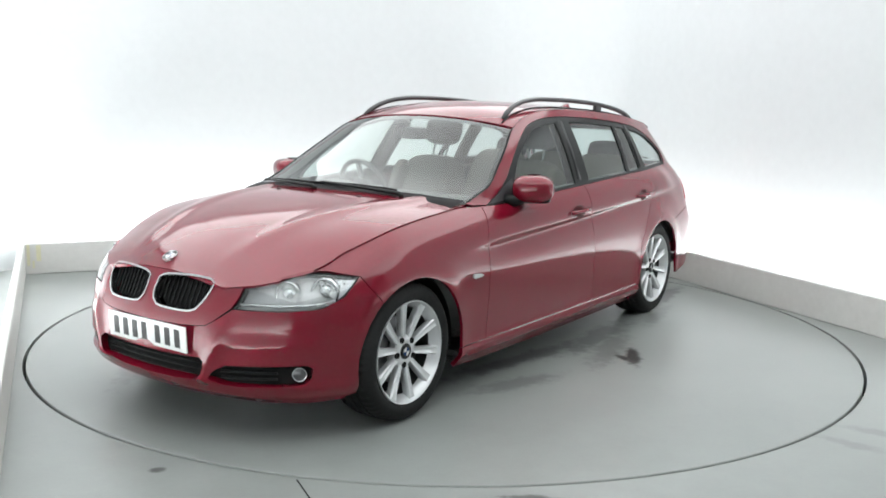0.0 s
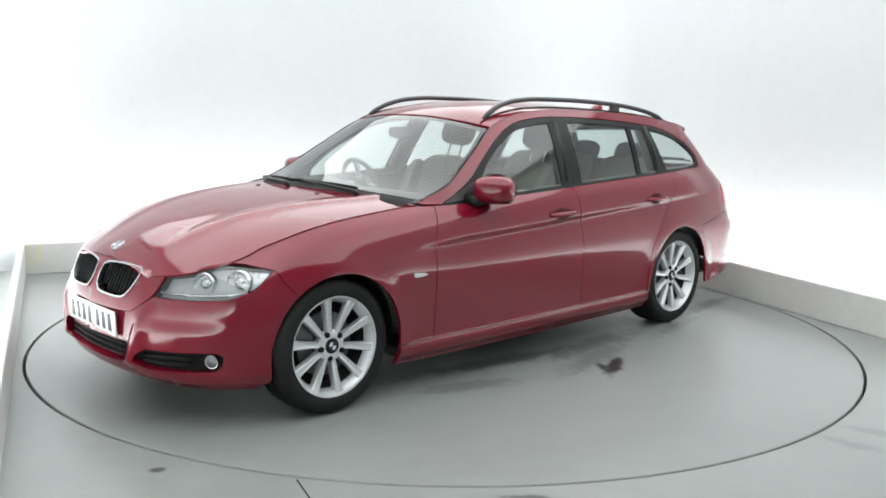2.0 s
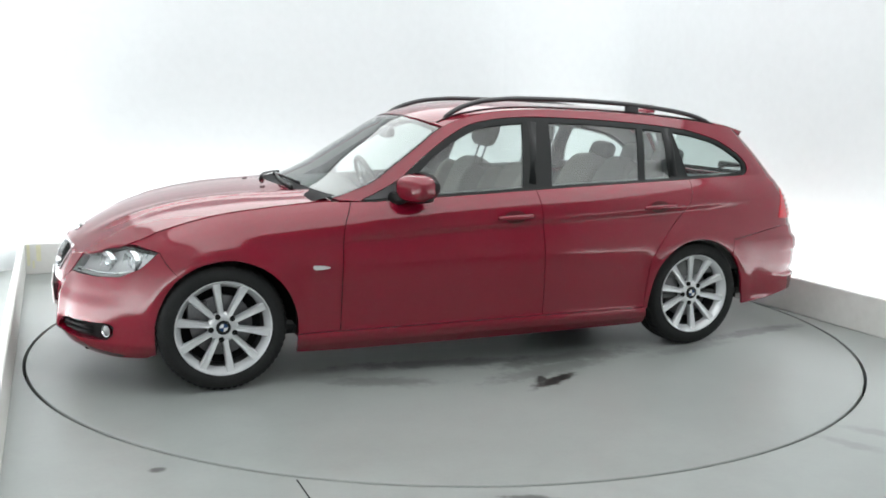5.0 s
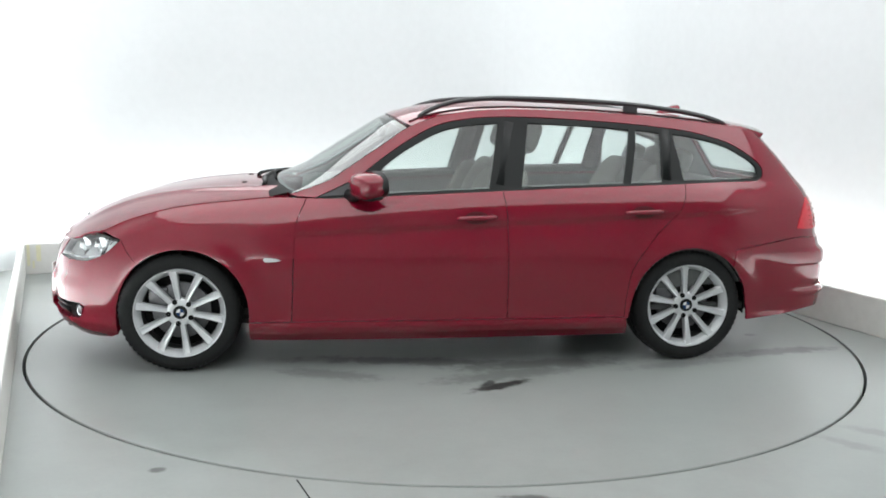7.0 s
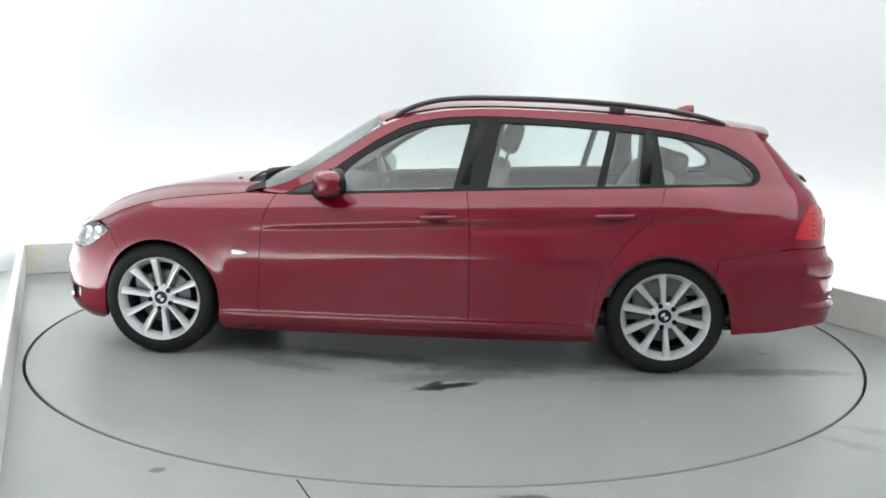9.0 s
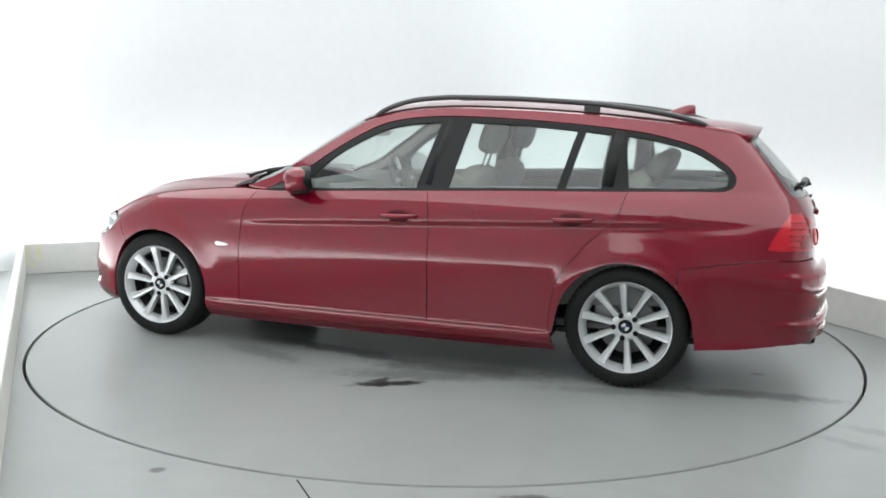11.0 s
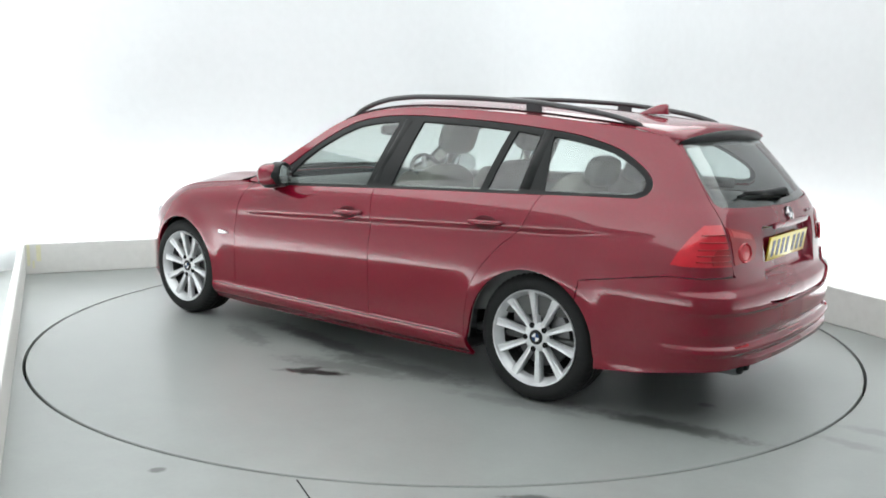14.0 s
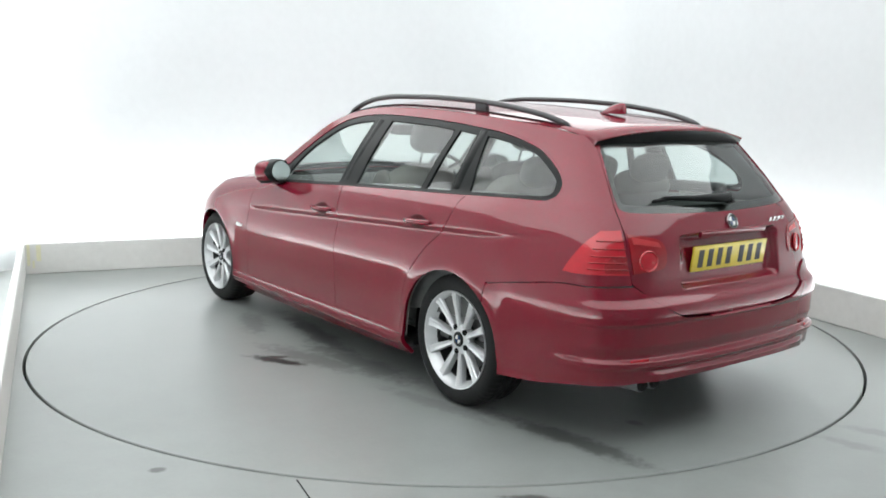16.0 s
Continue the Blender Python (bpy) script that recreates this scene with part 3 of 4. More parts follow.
K_L = [FY(.035, .575), FY(.024, .62), FY(.03, .662), FY(.075, .678), FY(.20, .686), FY(.315, .680), FY(.338, .665), FY(.325, .61), FY(.285, .558), FY(.24, .546), FY(.12, .546), FY(.06, .553)]
kid = rounded(K_L)
SEAM = [FY(.445, .566), FY(.385, .525), FY(.34, .498), FY(.25, .49), FY(.1, .487)]
top = [p for p in LIP if p[0] < FY(.455, .69)[0]]
pts = across([(0.004, LIP[0][1])] + top[1:] + [FY(.457, lip_z(.457)), FY(.438, .573)] + SEAM[1:])
nose = panel("grille_panel", body, rounded(pts, set(range(len(pts)))), RED, [kid, mir(kid)], gap=.0015, flange=.012)
LOWER = [FY(.0, .36), FY(.2, .36), FY(.325, .362), FY(.345, .35), FY(.335, .30), FY(.30, .272), FY(.15, .258), FY(.0, .255)]
lower = rounded(across(LOWER[1:-1]))
FOG = [FY(.375, .285), FY(.405, .325), FY(.44, .343), X(.60, .348), X(.52, .348), X(.50, .335), X(.505, .295), X(.53, .272), FY(.56, .262), FY(.43, .262)]
fog = rounded(FOG)
hl_low = [HEADLIGHT[5], HEADLIGHT[6], HEADLIGHT[7], HEADLIGHT[8], HEADLIGHT[0]]
left = [X(.283, .692), X(.253, .638), X(.202, .577)] + run([(.232, .545), (.27, .49), (.30, .42), (.318, .35), (.32, .26), (.315, .20)]) + [X(.36, .178), X(.48, .172), FY(.6, .178), FY(.4, .188), FY(.2, .192)]
ring_l = [(FY(.02, .487))] + SEAM[:0:-1] + hl_low[::-1] + left[1:] + [FY(.02, .193)]
pts = ring_l[:] + [(-s, z) for s, z in ring_l[::-1]]
bumper = panel("front_bumper", body, rounded(pts, set(range(len(pts)))), RED, [lower, fog, mir(fog)], gap=.0015, flange=.04, step=.016, rise_step=.009)

# bonnet
lipx = [(x + .004 + .014 * smooth(.12, .52, y), y) for x, y in zip(front_x, np.linspace(0, .57, 13))]
edge_l = [(x, float(hood_half(x)) - .002) for x in np.linspace(.50, -.56, 16)]
rear_l = [(-.545, .66), (-.50, .5), (-.455, .3), (-.43, .12)]
hl = lipx[1:] + edge_l + rear_l
pts = [(lipx[0][0], 0)] + hl + [(-.425, 0)] + [(x, -y) for x, y in hl[::-1]]
panel("bonnet", hood, rounded(pts, {12, 28, len(pts) - 12, len(pts) - 28}), RED, gap=.0008, hint=(0, 0, 0), flange=.014)

# kidney grilles
for side in (1, -1):
    k = kid if side > 0 else mir(kid)
    big = shrink(k, -.002)
    small = shrink(k, .0055)
    rim = panel("grille_surround", body, big, CHROME, [small], None, "chrome grille surround", gap=0, off=.006, flange=.03, step=.02)
    panel("grille_back", body, shrink(k, .008), GAP, parent=rim, gap=0, off=-.045, flange=0)
    for i in range(11):
        y = .048 + .026 * i
        zt, zb = .680, .552 if .08 < y < .26 else .575
        a, b = (body(np.array([side * FY(y, z)[0]]), np.array([z]))[0] for z in (zb, zt))
        part("grille_slat", tube([Vector(a) - Vector((.022, 0, 0)), Vector(b) - Vector((.022, 0, 0))], .006, 6, .5, (1, 0, 0)), BLACK, rim)
    f = fog if side > 0 else mir(fog)
    fg = panel("fog_lamp_recess", body, shrink(f, -.003), GAP, parent=None, label="black fog lamp recess with slats", gap=0, off=-.03, flange=0)
    for z in (.292, .318):
        pp = [body(np.array([side * FY(y, z)[0]]), np.array([z]))[0] - np.array([.018, 0, 0]) for y in np.linspace(.41, .62, 6)]
        part("slat", tube(pp, .006, 6), BLACK, fg)
    c = body(np.array([side * X(.545, .31)[0]]), np.array([.31]))[0]
    out = Vector((.80, .60 * side, 0))
    q = out.to_track_quat("Y", "Z").to_matrix().to_4x4()
    fl = part("fog_lamp", lathe([(.026, -.02), (.031, .0), (.030, .006), (.026, .004)], 28), CHROME, None, "round fog lamp with clear lens", Matrix.Translation(Vector(c) - out * .020) @ q)
    part("lens", lathe([(.0005, .008), (.015, .006), (.027, .002)], 24), STEEL, fl)
lg = panel("lower_grille", body, shrink(lower, -.003), GAP, label="black mesh lower grille", gap=0, off=-.04, flange=0)
for z in (.285, .312, .337):
    pp = [body(np.array([FY(abs(y), z)[0] * (1 if y >= 0 else -1)]), np.array([z]))[0] - np.array([.025, 0, 0]) for y in np.linspace(-.31, .31, 9)]
    part("slat", tube(pp, .0035, 6), BLACK, lg)

# headlights
for side in (1, -1):
    h = rounded(HEADLIGHT, {0, 1, 5})
    h = h if side > 0 else mir(h)
    unit = panel("headlight", body, shrink(h, .002), LAMP_DARK, None, None, "clear headlight with twin round reflectors", gap=0, off=-.04, flange=0)
    rim = panel("headlight_bezel", body, h, BLACK, [shrink(h, .0045)], unit, gap=.002, off=-.001, flange=.05)
    for x, z, r in ((.548, .632, .050), (.445, .640, .056)):
        c = Vector(body(np.array([side * X(x, z)[0]]), np.array([z]))[0])
        out = Vector((.88, .45 * side, .05)).normalized()
        q = Matrix.Translation(c - out * .052) @ out.to_track_quat("Y", "Z").to_matrix().to_4x4()
        bowl = part("reflector", lathe([(.012, -.012), (r * .7, -.004), (r * .95, .018), (r, .022), (r * 1.05, .018), (r * 1.07, -.01)], 32), CHROME, unit, "chrome reflector ring", q)
        part("projector", lathe([(.0005, .022), (r * .3, .019), (r * .52, .008), (r * .56, -.006)], 24), MIRROR, bowl)
    c = body(np.array([side * X(.345, .668)[0]]), np.array([.668]))[0]
    ind = [X(.415, .700), X(.375, .700), X(.303, .690), X(.365, .632), X(.40, .612), X(.425, .65)]
    io = rounded(ind, {0, 2})
    pale = panel("indicator", body, io if side > 0 else mir(io), HOUSING, None, unit, "pale indicator reflector", gap=0, off=-.022, flange=.012, step=.02)
    for k in range(4):
        rib = [Vector(body(np.array([side * X(x, z)[0]]), np.array([z]))[0]) * 1 for x, z in ((.41 - .022 * k, .690), (.425 - .022 * k, .628 + .012 * k))]
        part("flute", tube([q - Vector((.012, .014 * side, 0)) for q in rib], .004, 6), CHROME, unit)
    low = [Vector(body(np.array([side * s0]), np.array([z0]))[0]) - Vector((.022, .006 * side, 0)) for s0, z0 in (FY(.46, .588), X(.57, .586), X(.48, .592), X(.42, .606))]
    part("light_strip", tube(low, .006, 8), HOUSING, unit, "pale strip along the lens foot")
    cover = panel("headlight_cover", body, h, LENS, None, unit, "clear lens cover", gap=.005, off=-.002, flange=0)
    cover.visible_shadow = False
    # side repeater
    rp = [(-.43, .60), (-.435, .612), (-.50, .606), (-.52, .598), (-.50, .592), (-.44, .590)]
    r = rounded(run(rp))
    panel("side_repeater", body, r if side > 0 else mir(r), HOUSING, label="clear side repeater", gap=0, off=.007, flange=.01, step=.02)

# windscreen, roof
pts = [(u, .985) for u in np.linspace(.58, 1.20, 10)] + [(1.205, w) for w in (.6, .2, -.2, -.6)] + [(u, -.985) for u in np.linspace(1.20, .58, 10)] + [(.58, w) for w in (-.6, -.2, .2, .6)]
ws = panel("windscreen", upper, rounded(pts, {0, 9, 14, 23}), SCREEN, label="clear windscreen", gap=.003, off=-.004, flange=0, step=.06, hint=(-1.5, 0, .6))
ws.visible_shadow = False
inn = [(u, .955 * s) for u, s in ((.612, 1), (1.165, 1))] + [(1.175, .5), (1.175, -.5), (1.165, -.955), (.612, -.955), (.645, -.4), (.645, .4)]
panel("windscreen_border", upper, rounded(pts, {0, 9, 14, 23}), BLACK, [rounded(inn, {0, 1, 4, 5})], ws, "black windscreen border", gap=.003, off=-.007, flange=0, step=.05, hint=(-1.5, 0, .6))
pts = [(u, .998) for u in np.linspace(1.215, 3.225, 20)] + [(3.23, w) for w in (.6, .2, -.2, -.6)] + [(u, -.998) for u in np.linspace(3.225, 1.215, 20)] + [(1.212, w) for w in (-.6, -.2, .2, .6)]
roof = panel("roof", upper, rounded(pts, {0, 19, 24, 43}), RED, gap=.002, hint=(-1.5, 0, .6))
panel("roof_lining", upper, rounded(pts, {0, 19, 24, 43}), LINING, None, roof, "pale roof lining", gap=.02, off=-.035, flange=0, step=.09, hint=(-1.5, 0, .6))

# tail: tailgate, glass, bumper, lamps
seam = [RY(y, z) for y, z in TAIL_SEAM]
TG = seam[:] + [RY(.604, .90), RY(.603, .703), RY(.55, .66), RY(.479, .605), RY(.40, .568), RY(.2, .557), RY(.02, .556)]
GL = [RY(.02, 1.276), RY(.25, 1.273), RY(.45, 1.268), RY(.486, 1.25), RY(.530, 1.15), RY(.567, 1.04), RY(.574, 1.002), RY(.55, .985), RY(.25, .974), RY(.02, .970)]
pts = [RY(.02, 1.290), RY(.25, 1.290)] + TG + [(-s, z) for s, z in (TG[::-1] + [RY(.25, 1.290), RY(.02, 1.290)])]


def tail_body(s, z):
    """The tail's skin, with the number plate's hollow."""
    p = body(s, z)
    y = p[..., 1]
    w = smooth(.345, .315, np.abs(y)) * smooth(.655, .69, z) * smooth(.885, .87, z)
    p[..., 0] += .042 * w
    return p


def tail_side(f):
    """s counted from the tail's middle, so that the outline is whole there."""
    return lambda s, z: f(np.where(s < 0, -(SEND + s), SEND - s), z)


def tail(poly):
    q = np.array(poly, float)
    q[:, 0] = np.where(q[:, 0] >= 0, SEND - q[:, 0], -(SEND + q[:, 0]))
    return q


glass_out = rounded(tail(GL + [(-s, z) for s, z in GL[::-1]]), {0, 9, 10, 19})
gate = panel("tailgate", tail_side(tail_body), rounded(tail(pts), set(range(len(pts)))), RED, [glass_out], gap=.002, step=.022, rise_step=.012)
rg = panel("rear_window", tail_side(body), glass_out, REAR_PANE, None, gate, "tinted rear window with dark border", gap=.001, off=-.005, flange=0, step=.06)
rg.visible_shadow = False
panel("window_border", tail_side(body), glass_out, BLACK, [shrink(glass_out, .032)], rg, "black window border", gap=.001, off=-.008, flange=0)
bl = [RY(.02, .548), RY(.2, .549), RY(.385, .560), RY(.472, .600), RY(.545, .655), RY(.602, .695)] + [X(-3.51, .694), X(-3.42, .698)] + run([(-3.37, .6925), (-3.2, .6665), (-3.010, .6345)] + arc(*RA, RW, 137, 177, 8) + [(-3.10, .24)]) \
    + [X(-3.3, .256), X(-3.5, .286), RY(.56, .300), RY(.4, .306), RY(.2, .31), RY(.02, .313)]
pts = bl + [(-s, z) for s, z in bl[::-1]]


def bumper_skin(s, z):
    """The rear bumper, with the two ledges of its lower lip."""
    p = body(s, z)
    a = smooth(-3.30, -3.55, p[..., 0])
    p[..., 0] += a * (.012 * smooth(.46, .41, z) - .026 * smooth(.408, .386, z) + .016 * smooth(.375, .350, z) - .016 * smooth(.350, .332, z) * smooth(.60, .5, np.abs(p[..., 1])) - .01 * smooth(.535, .55, z))
    return p


rear_bumper = panel("rear_bumper", tail_side(bumper_skin), rounded(tail(pts), set(range(len(pts)))), RED, gap=.0012, step=.022, rise_step=.008)
panel("rear_valance", tail_side(lambda s, z: body(s, z)), rounded(tail([RY(.5, .33), RY(.3, .335), RY(.02, .34), (-RY(.02, .3)[0], .34), (-RY(.3, .3)[0], .335), (-RY(.5, .3)[0], .33), (-RY(.5, .3)[0], .24), (-RY(.02, .3)[0], .23), RY(.02, .23), RY(.5, .24)]), set(range(10))),
      PLASTIC, None, None, "black lower valance", gap=0, off=-.05, flange=0)
for side in (1, -1):
    f = (lambda q: q) if side > 0 else mir
    lamp = panel("tail_lamp", body, f(rounded(TL_OUT, {0, 1, 2, 5})), TAIL_RED, label="red tail lamp with ribbed lens", gap=.003, off=.004, flange=.03, step=.02)
    inner = [RY(.618, .746), RY(.618, .815), RY(.66, .818), X(-3.565, .815), X(-3.55, .78), X(-3.56, .746)]
    panel("lamp_lower_lens", body, f(rounded(inner, set(range(6)))), TAIL_DARK, None, lamp, "dark red ribbed lens", gap=.002, off=.0065, flange=.004, step=.02)
    for z in (.765, .79, .815, .845, .875):
        pp = [Vector(body(np.array([side * s]), np.array([z]))[0]) for s in np.linspace(X(-3.50, z)[0], RY(.62, z)[0], 8)]
        part("rib", tube([q + Vector((-.006, .004 * side, 0)) for q in pp], .0030, 5), TAIL_RIB, lamp)
    l2 = panel("tailgate_lamp", body, f(rounded(TL_IN, {0, 4})), TAIL_DARK, None, None, "dark red tailgate lamp with pale strip", gap=.003, off=.004, flange=.03, step=.02)
    strip = [RY(.585, .892), RY(.465, .866), RY(.455, .842), RY(.585, .86)]
    panel("reversing_lens", body, f(rounded(strip, {0, 1, 2, 3})), TAIL_CLEAR, None, l2, "pale reversing lens", gap=.002, off=.0065, flange=.004, step=.02)
    c = Vector(body(np.array([side * RY(.525, .792)[0]]), np.array([.792]))[0])
    part("round_lamp", lathe([(.0005, .006), (.026, .006), (.036, .003), (.041, .009), (.045, .003)], 28), TAIL_RED, l2, "", Matrix.Translation(c + Vector((-.003, 0, 0))) @ Vector((-1, .3 * side, .1)).to_track_quat("Y", "Z").to_matrix().to_4x4())
    # bumper reflector
    rr = rounded([RY(.64, .40), RY(.56, .405), RY(.56, .39), RY(.64, .385)], {0, 1, 2, 3})
    panel("bumper_reflector", body, f(rr), TAIL_RED, label="red bumper reflector", gap=0, off=.006, flange=.006, step=.02)

# spoiler over the rear window
ys = np.linspace(-.515, .515, 21)
sv, sf, uv = [], [], []
for y in ys:
    k = (abs(y) / .515) ** 2.5
    u = 3.07
    p = upper(np.array([u]), np.array([np.clip(y / float(edge_y(u)), -1, 1)]))[0]
    tip = (-3.358 + .050 * k, y * .985, 1.314 - .044 * k)
    sv += [(p[0], y, p[2] + .003), ((p[0] + tip[0]) / 2, y, (p[2] + tip[2]) / 2 + .008), tip, (tip[0] + .004, tip[1], tip[2] - .006)]
    uv += [(tip[0] + .005, tip[1], tip[2] - .0065), (-3.332 + .05 * k, y, tip[2] - .056 + .016 * k), (-3.26 + .05 * k, y, tip[2] - .074 + .014 * k)]
for i in range(20):
    for k in range(3):
        sf.append((i * 4 + k, i * 4 + k + 1, i * 4 + k + 5, i * 4 + k + 4))
uf = [(i * 3 + k, i * 3 + k + 1, i * 3 + k + 4, i * 3 + k + 3) for i in range(20) for k in range(2)]
for i in (0, 20):
    # cheek that closes the spoiler's end
    tx, ty, tz = sv[i * 4 + 3]
    n, sgn = len(sv), 1 if ty > 0 else -1
    sv += [(tx + .05, ty + .003 * sgn, tz - .040), (tx + .13, ty + .003 * sgn, tz - .045)]
    sf += [(i * 4 + 1, i * 4 + 2, i * 4 + 3, n), (i * 4, i * 4 + 1, n, n + 1)]
spoiler = part("spoiler", mesh("spoiler", sv, sf), RED, None, "red roof spoiler with dark underside")
part("spoiler_underside", mesh("under", uv, uf), BLACK, spoiler, "dark underside")

# added strips that block light leaking between roof, pillars and windscreen
for side in (1, -1):
    seal = [upper(np.array([u]), np.array([.997 * side]))[0] - np.array([0, .004 * side, .007]) for u in np.linspace(.60, 3.2, 60)]
    part("roof_gap_strip", tube(seal, .0075, 6), SEAL, None, "added black strip closing the roof edge gap")

# ---- wheels ----
TYRE_ME = lathe([(.224, -.016), (.2325, -.004), (.242, .003), (.264, .007), (.280, .005), (.297, -.004), (.309, -.018), (.315, -.040), (.3155, -.058), (.308, -.060), (.308, -.070), (.316, -.072),
                 (.316, -.098), (.308, -.100), (.308, -.112), (.316, -.114), (.316, -.140), (.308, -.142), (.308, -.152), (.3155, -.154), (.315, -.178), (.309, -.200), (.29, -.222), (.235, -.216)], 180)
RIM_ME = lathe([(.200, -.050), (.207, -.034), (.217, -.016), (.224, -.008), (.2275, .001), (.2325, .003), (.2345, -.002), (.230, -.016)], 72)
BARREL_ME = lathe([(.200, -.052), (.201, -.10), (.200, -.16), (.215, -.205), (.226, -.21)], 64)
BACK_ME = lathe([(.06, -.125), (.199, -.125)], 40)
HUB_ME = lathe([(.0005, -.030), (.030, -.030), (.036, -.028), (.052, -.027), (.066, -.030), (.073, -.036), (.075, -.06), (.05, -.09)], 48)


def spoke_mesh():
    rows = []
    for r, w, f in ((.055, .0140, -.028), (.085, .0142, -.026), (.12, .0152, -.022), (.16, .0172, -.017), (.195, .0195, -.012), (.215, .0220, -.009), (.226, .027, -.008)):
        rows.append([(-w * 1.05, f - .034, r), (-w, f - .009, r), (-w * .72, f - .001, r), (0, f - .004, r), (w * .72, f - .001, r), (w, f - .009, r), (w * 1.05, f - .034, r)])
    v = [p for row in rows for p in row]
    n = 7
    f = [(i * n + k, i * n + (k + 1) % n, (i + 1) * n + (k + 1) % n, (i + 1) * n + k) for i in range(len(rows) - 1) for k in range(n)]
    me = mesh("spoke", v, f)
    me.set_sharp_from_angle(angle=radians(25))
    return me


SPOKE_ME = spoke_mesh()
def cut_tread(me, rings):
    """Cross grooves through the tyre's shoulders."""
    for v in me.vertices:
        k, i = divmod(v.index, rings)
        if k % 3 == 0 and (6 <= i <= 8 or 19 <= i <= 21):
            v.co.x, v.co.z = v.co.x * .980, v.co.z * .980


cut_tread(TYRE_ME, 24)
BOLT_ME = lathe([(.0005, -.0262), (.009, -.0262), (.0095, -.0245), (.0135, -.0245), (.0135, -.034)], 16)
CAP_ME = lathe([(.0005, -.0235), (.026, -.0245), (.031, -.026), (.034, -.024), (.036, -.026), (.036, -.034)], 32)
DISC_ME = lathe([(.07, -.085), (.145, -.085), (.150, -.088), (.150, -.11), (.07, -.11)], 48)


def quarter_disc(r, a0, y):
    v = [(0, y, 0)] + [(r * math.cos(radians(a0 + 15 * i)), y, r * math.sin(radians(a0 + 15 * i))) for i in range(7)]
    return mesh("quarter", v, [(0, i + 2, i + 1) for i in range(6)], flat=True)


def badge_parts(parent, r, y):
    for i in range(4):
        part("badge_quarter", quarter_disc(r, 90 * i, y), BLUE if i % 2 else WHITE, parent)


def wheel(x, side, turn):
    m = pose(x, .842 * side, .3165, 0, 0, 0 if side > 0 else 180)
    w = part("wheel", RIM_ME, ALLOY, None, "silver ten-spoke alloy wheel with black tyre", m)
    part("tyre", TYRE_ME, RUBBER, w, "black road tyre")
    part("barrel", BARREL_ME, BARREL, w, "dark inner rim")
    part("brake_shield", BACK_ME, GAP, w, "dark brake shield")
    part("hub", HUB_ME, ALLOY, w)
    for i in range(10):
        part("spoke", SPOKE_ME, ALLOY, w, "", pose(0, 0, 0, 0, turn + 36 * i))
    # dark bolts; the near-black discs also paint the shade of their pits
    for i in range(5):
        a = radians(turn + 18 + 72 * i)
        part("wheel_bolt_and_shade", BOLT_ME, GAP, w, "", pose(.060 * math.sin(a), .0005, .060 * math.cos(a)))
    part("centre_cap", CAP_ME, BLACK, w, "dark round centre cap")
    for i in range(4):
        part("cap_quarter", quarter_disc(.020, 90 * i, -.0222), BLUE if i % 2 else WHITE, w)
    part("brake_disc", DISC_ME, STEEL, w, "grey brake disc")
    part("brake_caliper", block(.10, .05, .13, .015), STEEL, w, "", pose(.115, -.095, .06))


for x, t in ((0, 8), (-2.76, 6)):
    for side in (1, -1):
        wheel(x, side, t)

# ---- arch liners, underside ----
for cx, cz in (FA, RA):
    for side in (1, -1):
        v, f = [], []
        n = 28
        for i in range(n + 1):
            a = radians(-8 + 196 * i / n)
            for r, y in ((.345, .812), (.372, .78), (.385, .54), (.05, .54)):
                v.append((cx + r * math.cos(a), y * side, cz + r * math.sin(a)))
        for i in range(n):
            for k in range(3):
                f.append((i * 4 + k, i * 4 + k + 1, i * 4 + k + 5, i * 4 + k + 4))
        part("wheel_arch_liner", mesh("liner", v, f), GAP, None, "black wheel arch liner")
part("underbody", block(3.55, 1.05, .05, .02, 1), PLASTIC, None, "black underbody", pose(-1.45, 0, .205))
part("underbody_side", block(1.95, 1.62, .05, .02, 1), PLASTIC, None, "", pose(-1.38, 0, .198))
part("bumper_core", block(.22, 1.1, .03, .01, 1), PLASTIC, None, "", pose(.52, 0, .205))
part("tail_floor", block(.45, 1.3, .03, .01, 1), PLASTIC, None, "", pose(-3.32, 0, .30))
pipe = part("exhaust_pipe", tube([(-3.2, .545, .262), (-3.5, .545, .272), (-3.648, .55, .282)], .031, 20), STEEL, None, "dark steel exhaust tailpipe")
# near-black dome on the closed pipe end, painting the shade of its bore
part("pipe_bore_shade", lathe([(.0005, .02), (.022, .015), (.0265, -.001)], 20), GAP, pipe, "", Matrix.Translation((-3.6485, .55, .282)) @ pose(0, 0, 0, 0, 0, 90))
pipe2 = part("exhaust_pipe", tube([(-3.2, .475, .262), (-3.5, .475, .272), (-3.648, .475, .282)], .031, 20), STEEL, None, "dark steel exhaust tailpipe")
part("pipe_bore_shade", lathe([(.0005, .02), (.022, .015), (.0265, -.001)], 20), GAP, pipe2, "", Matrix.Translation((-3.6485, .475, .282)) @ pose(0, 0, 0, 0, 0, 90))

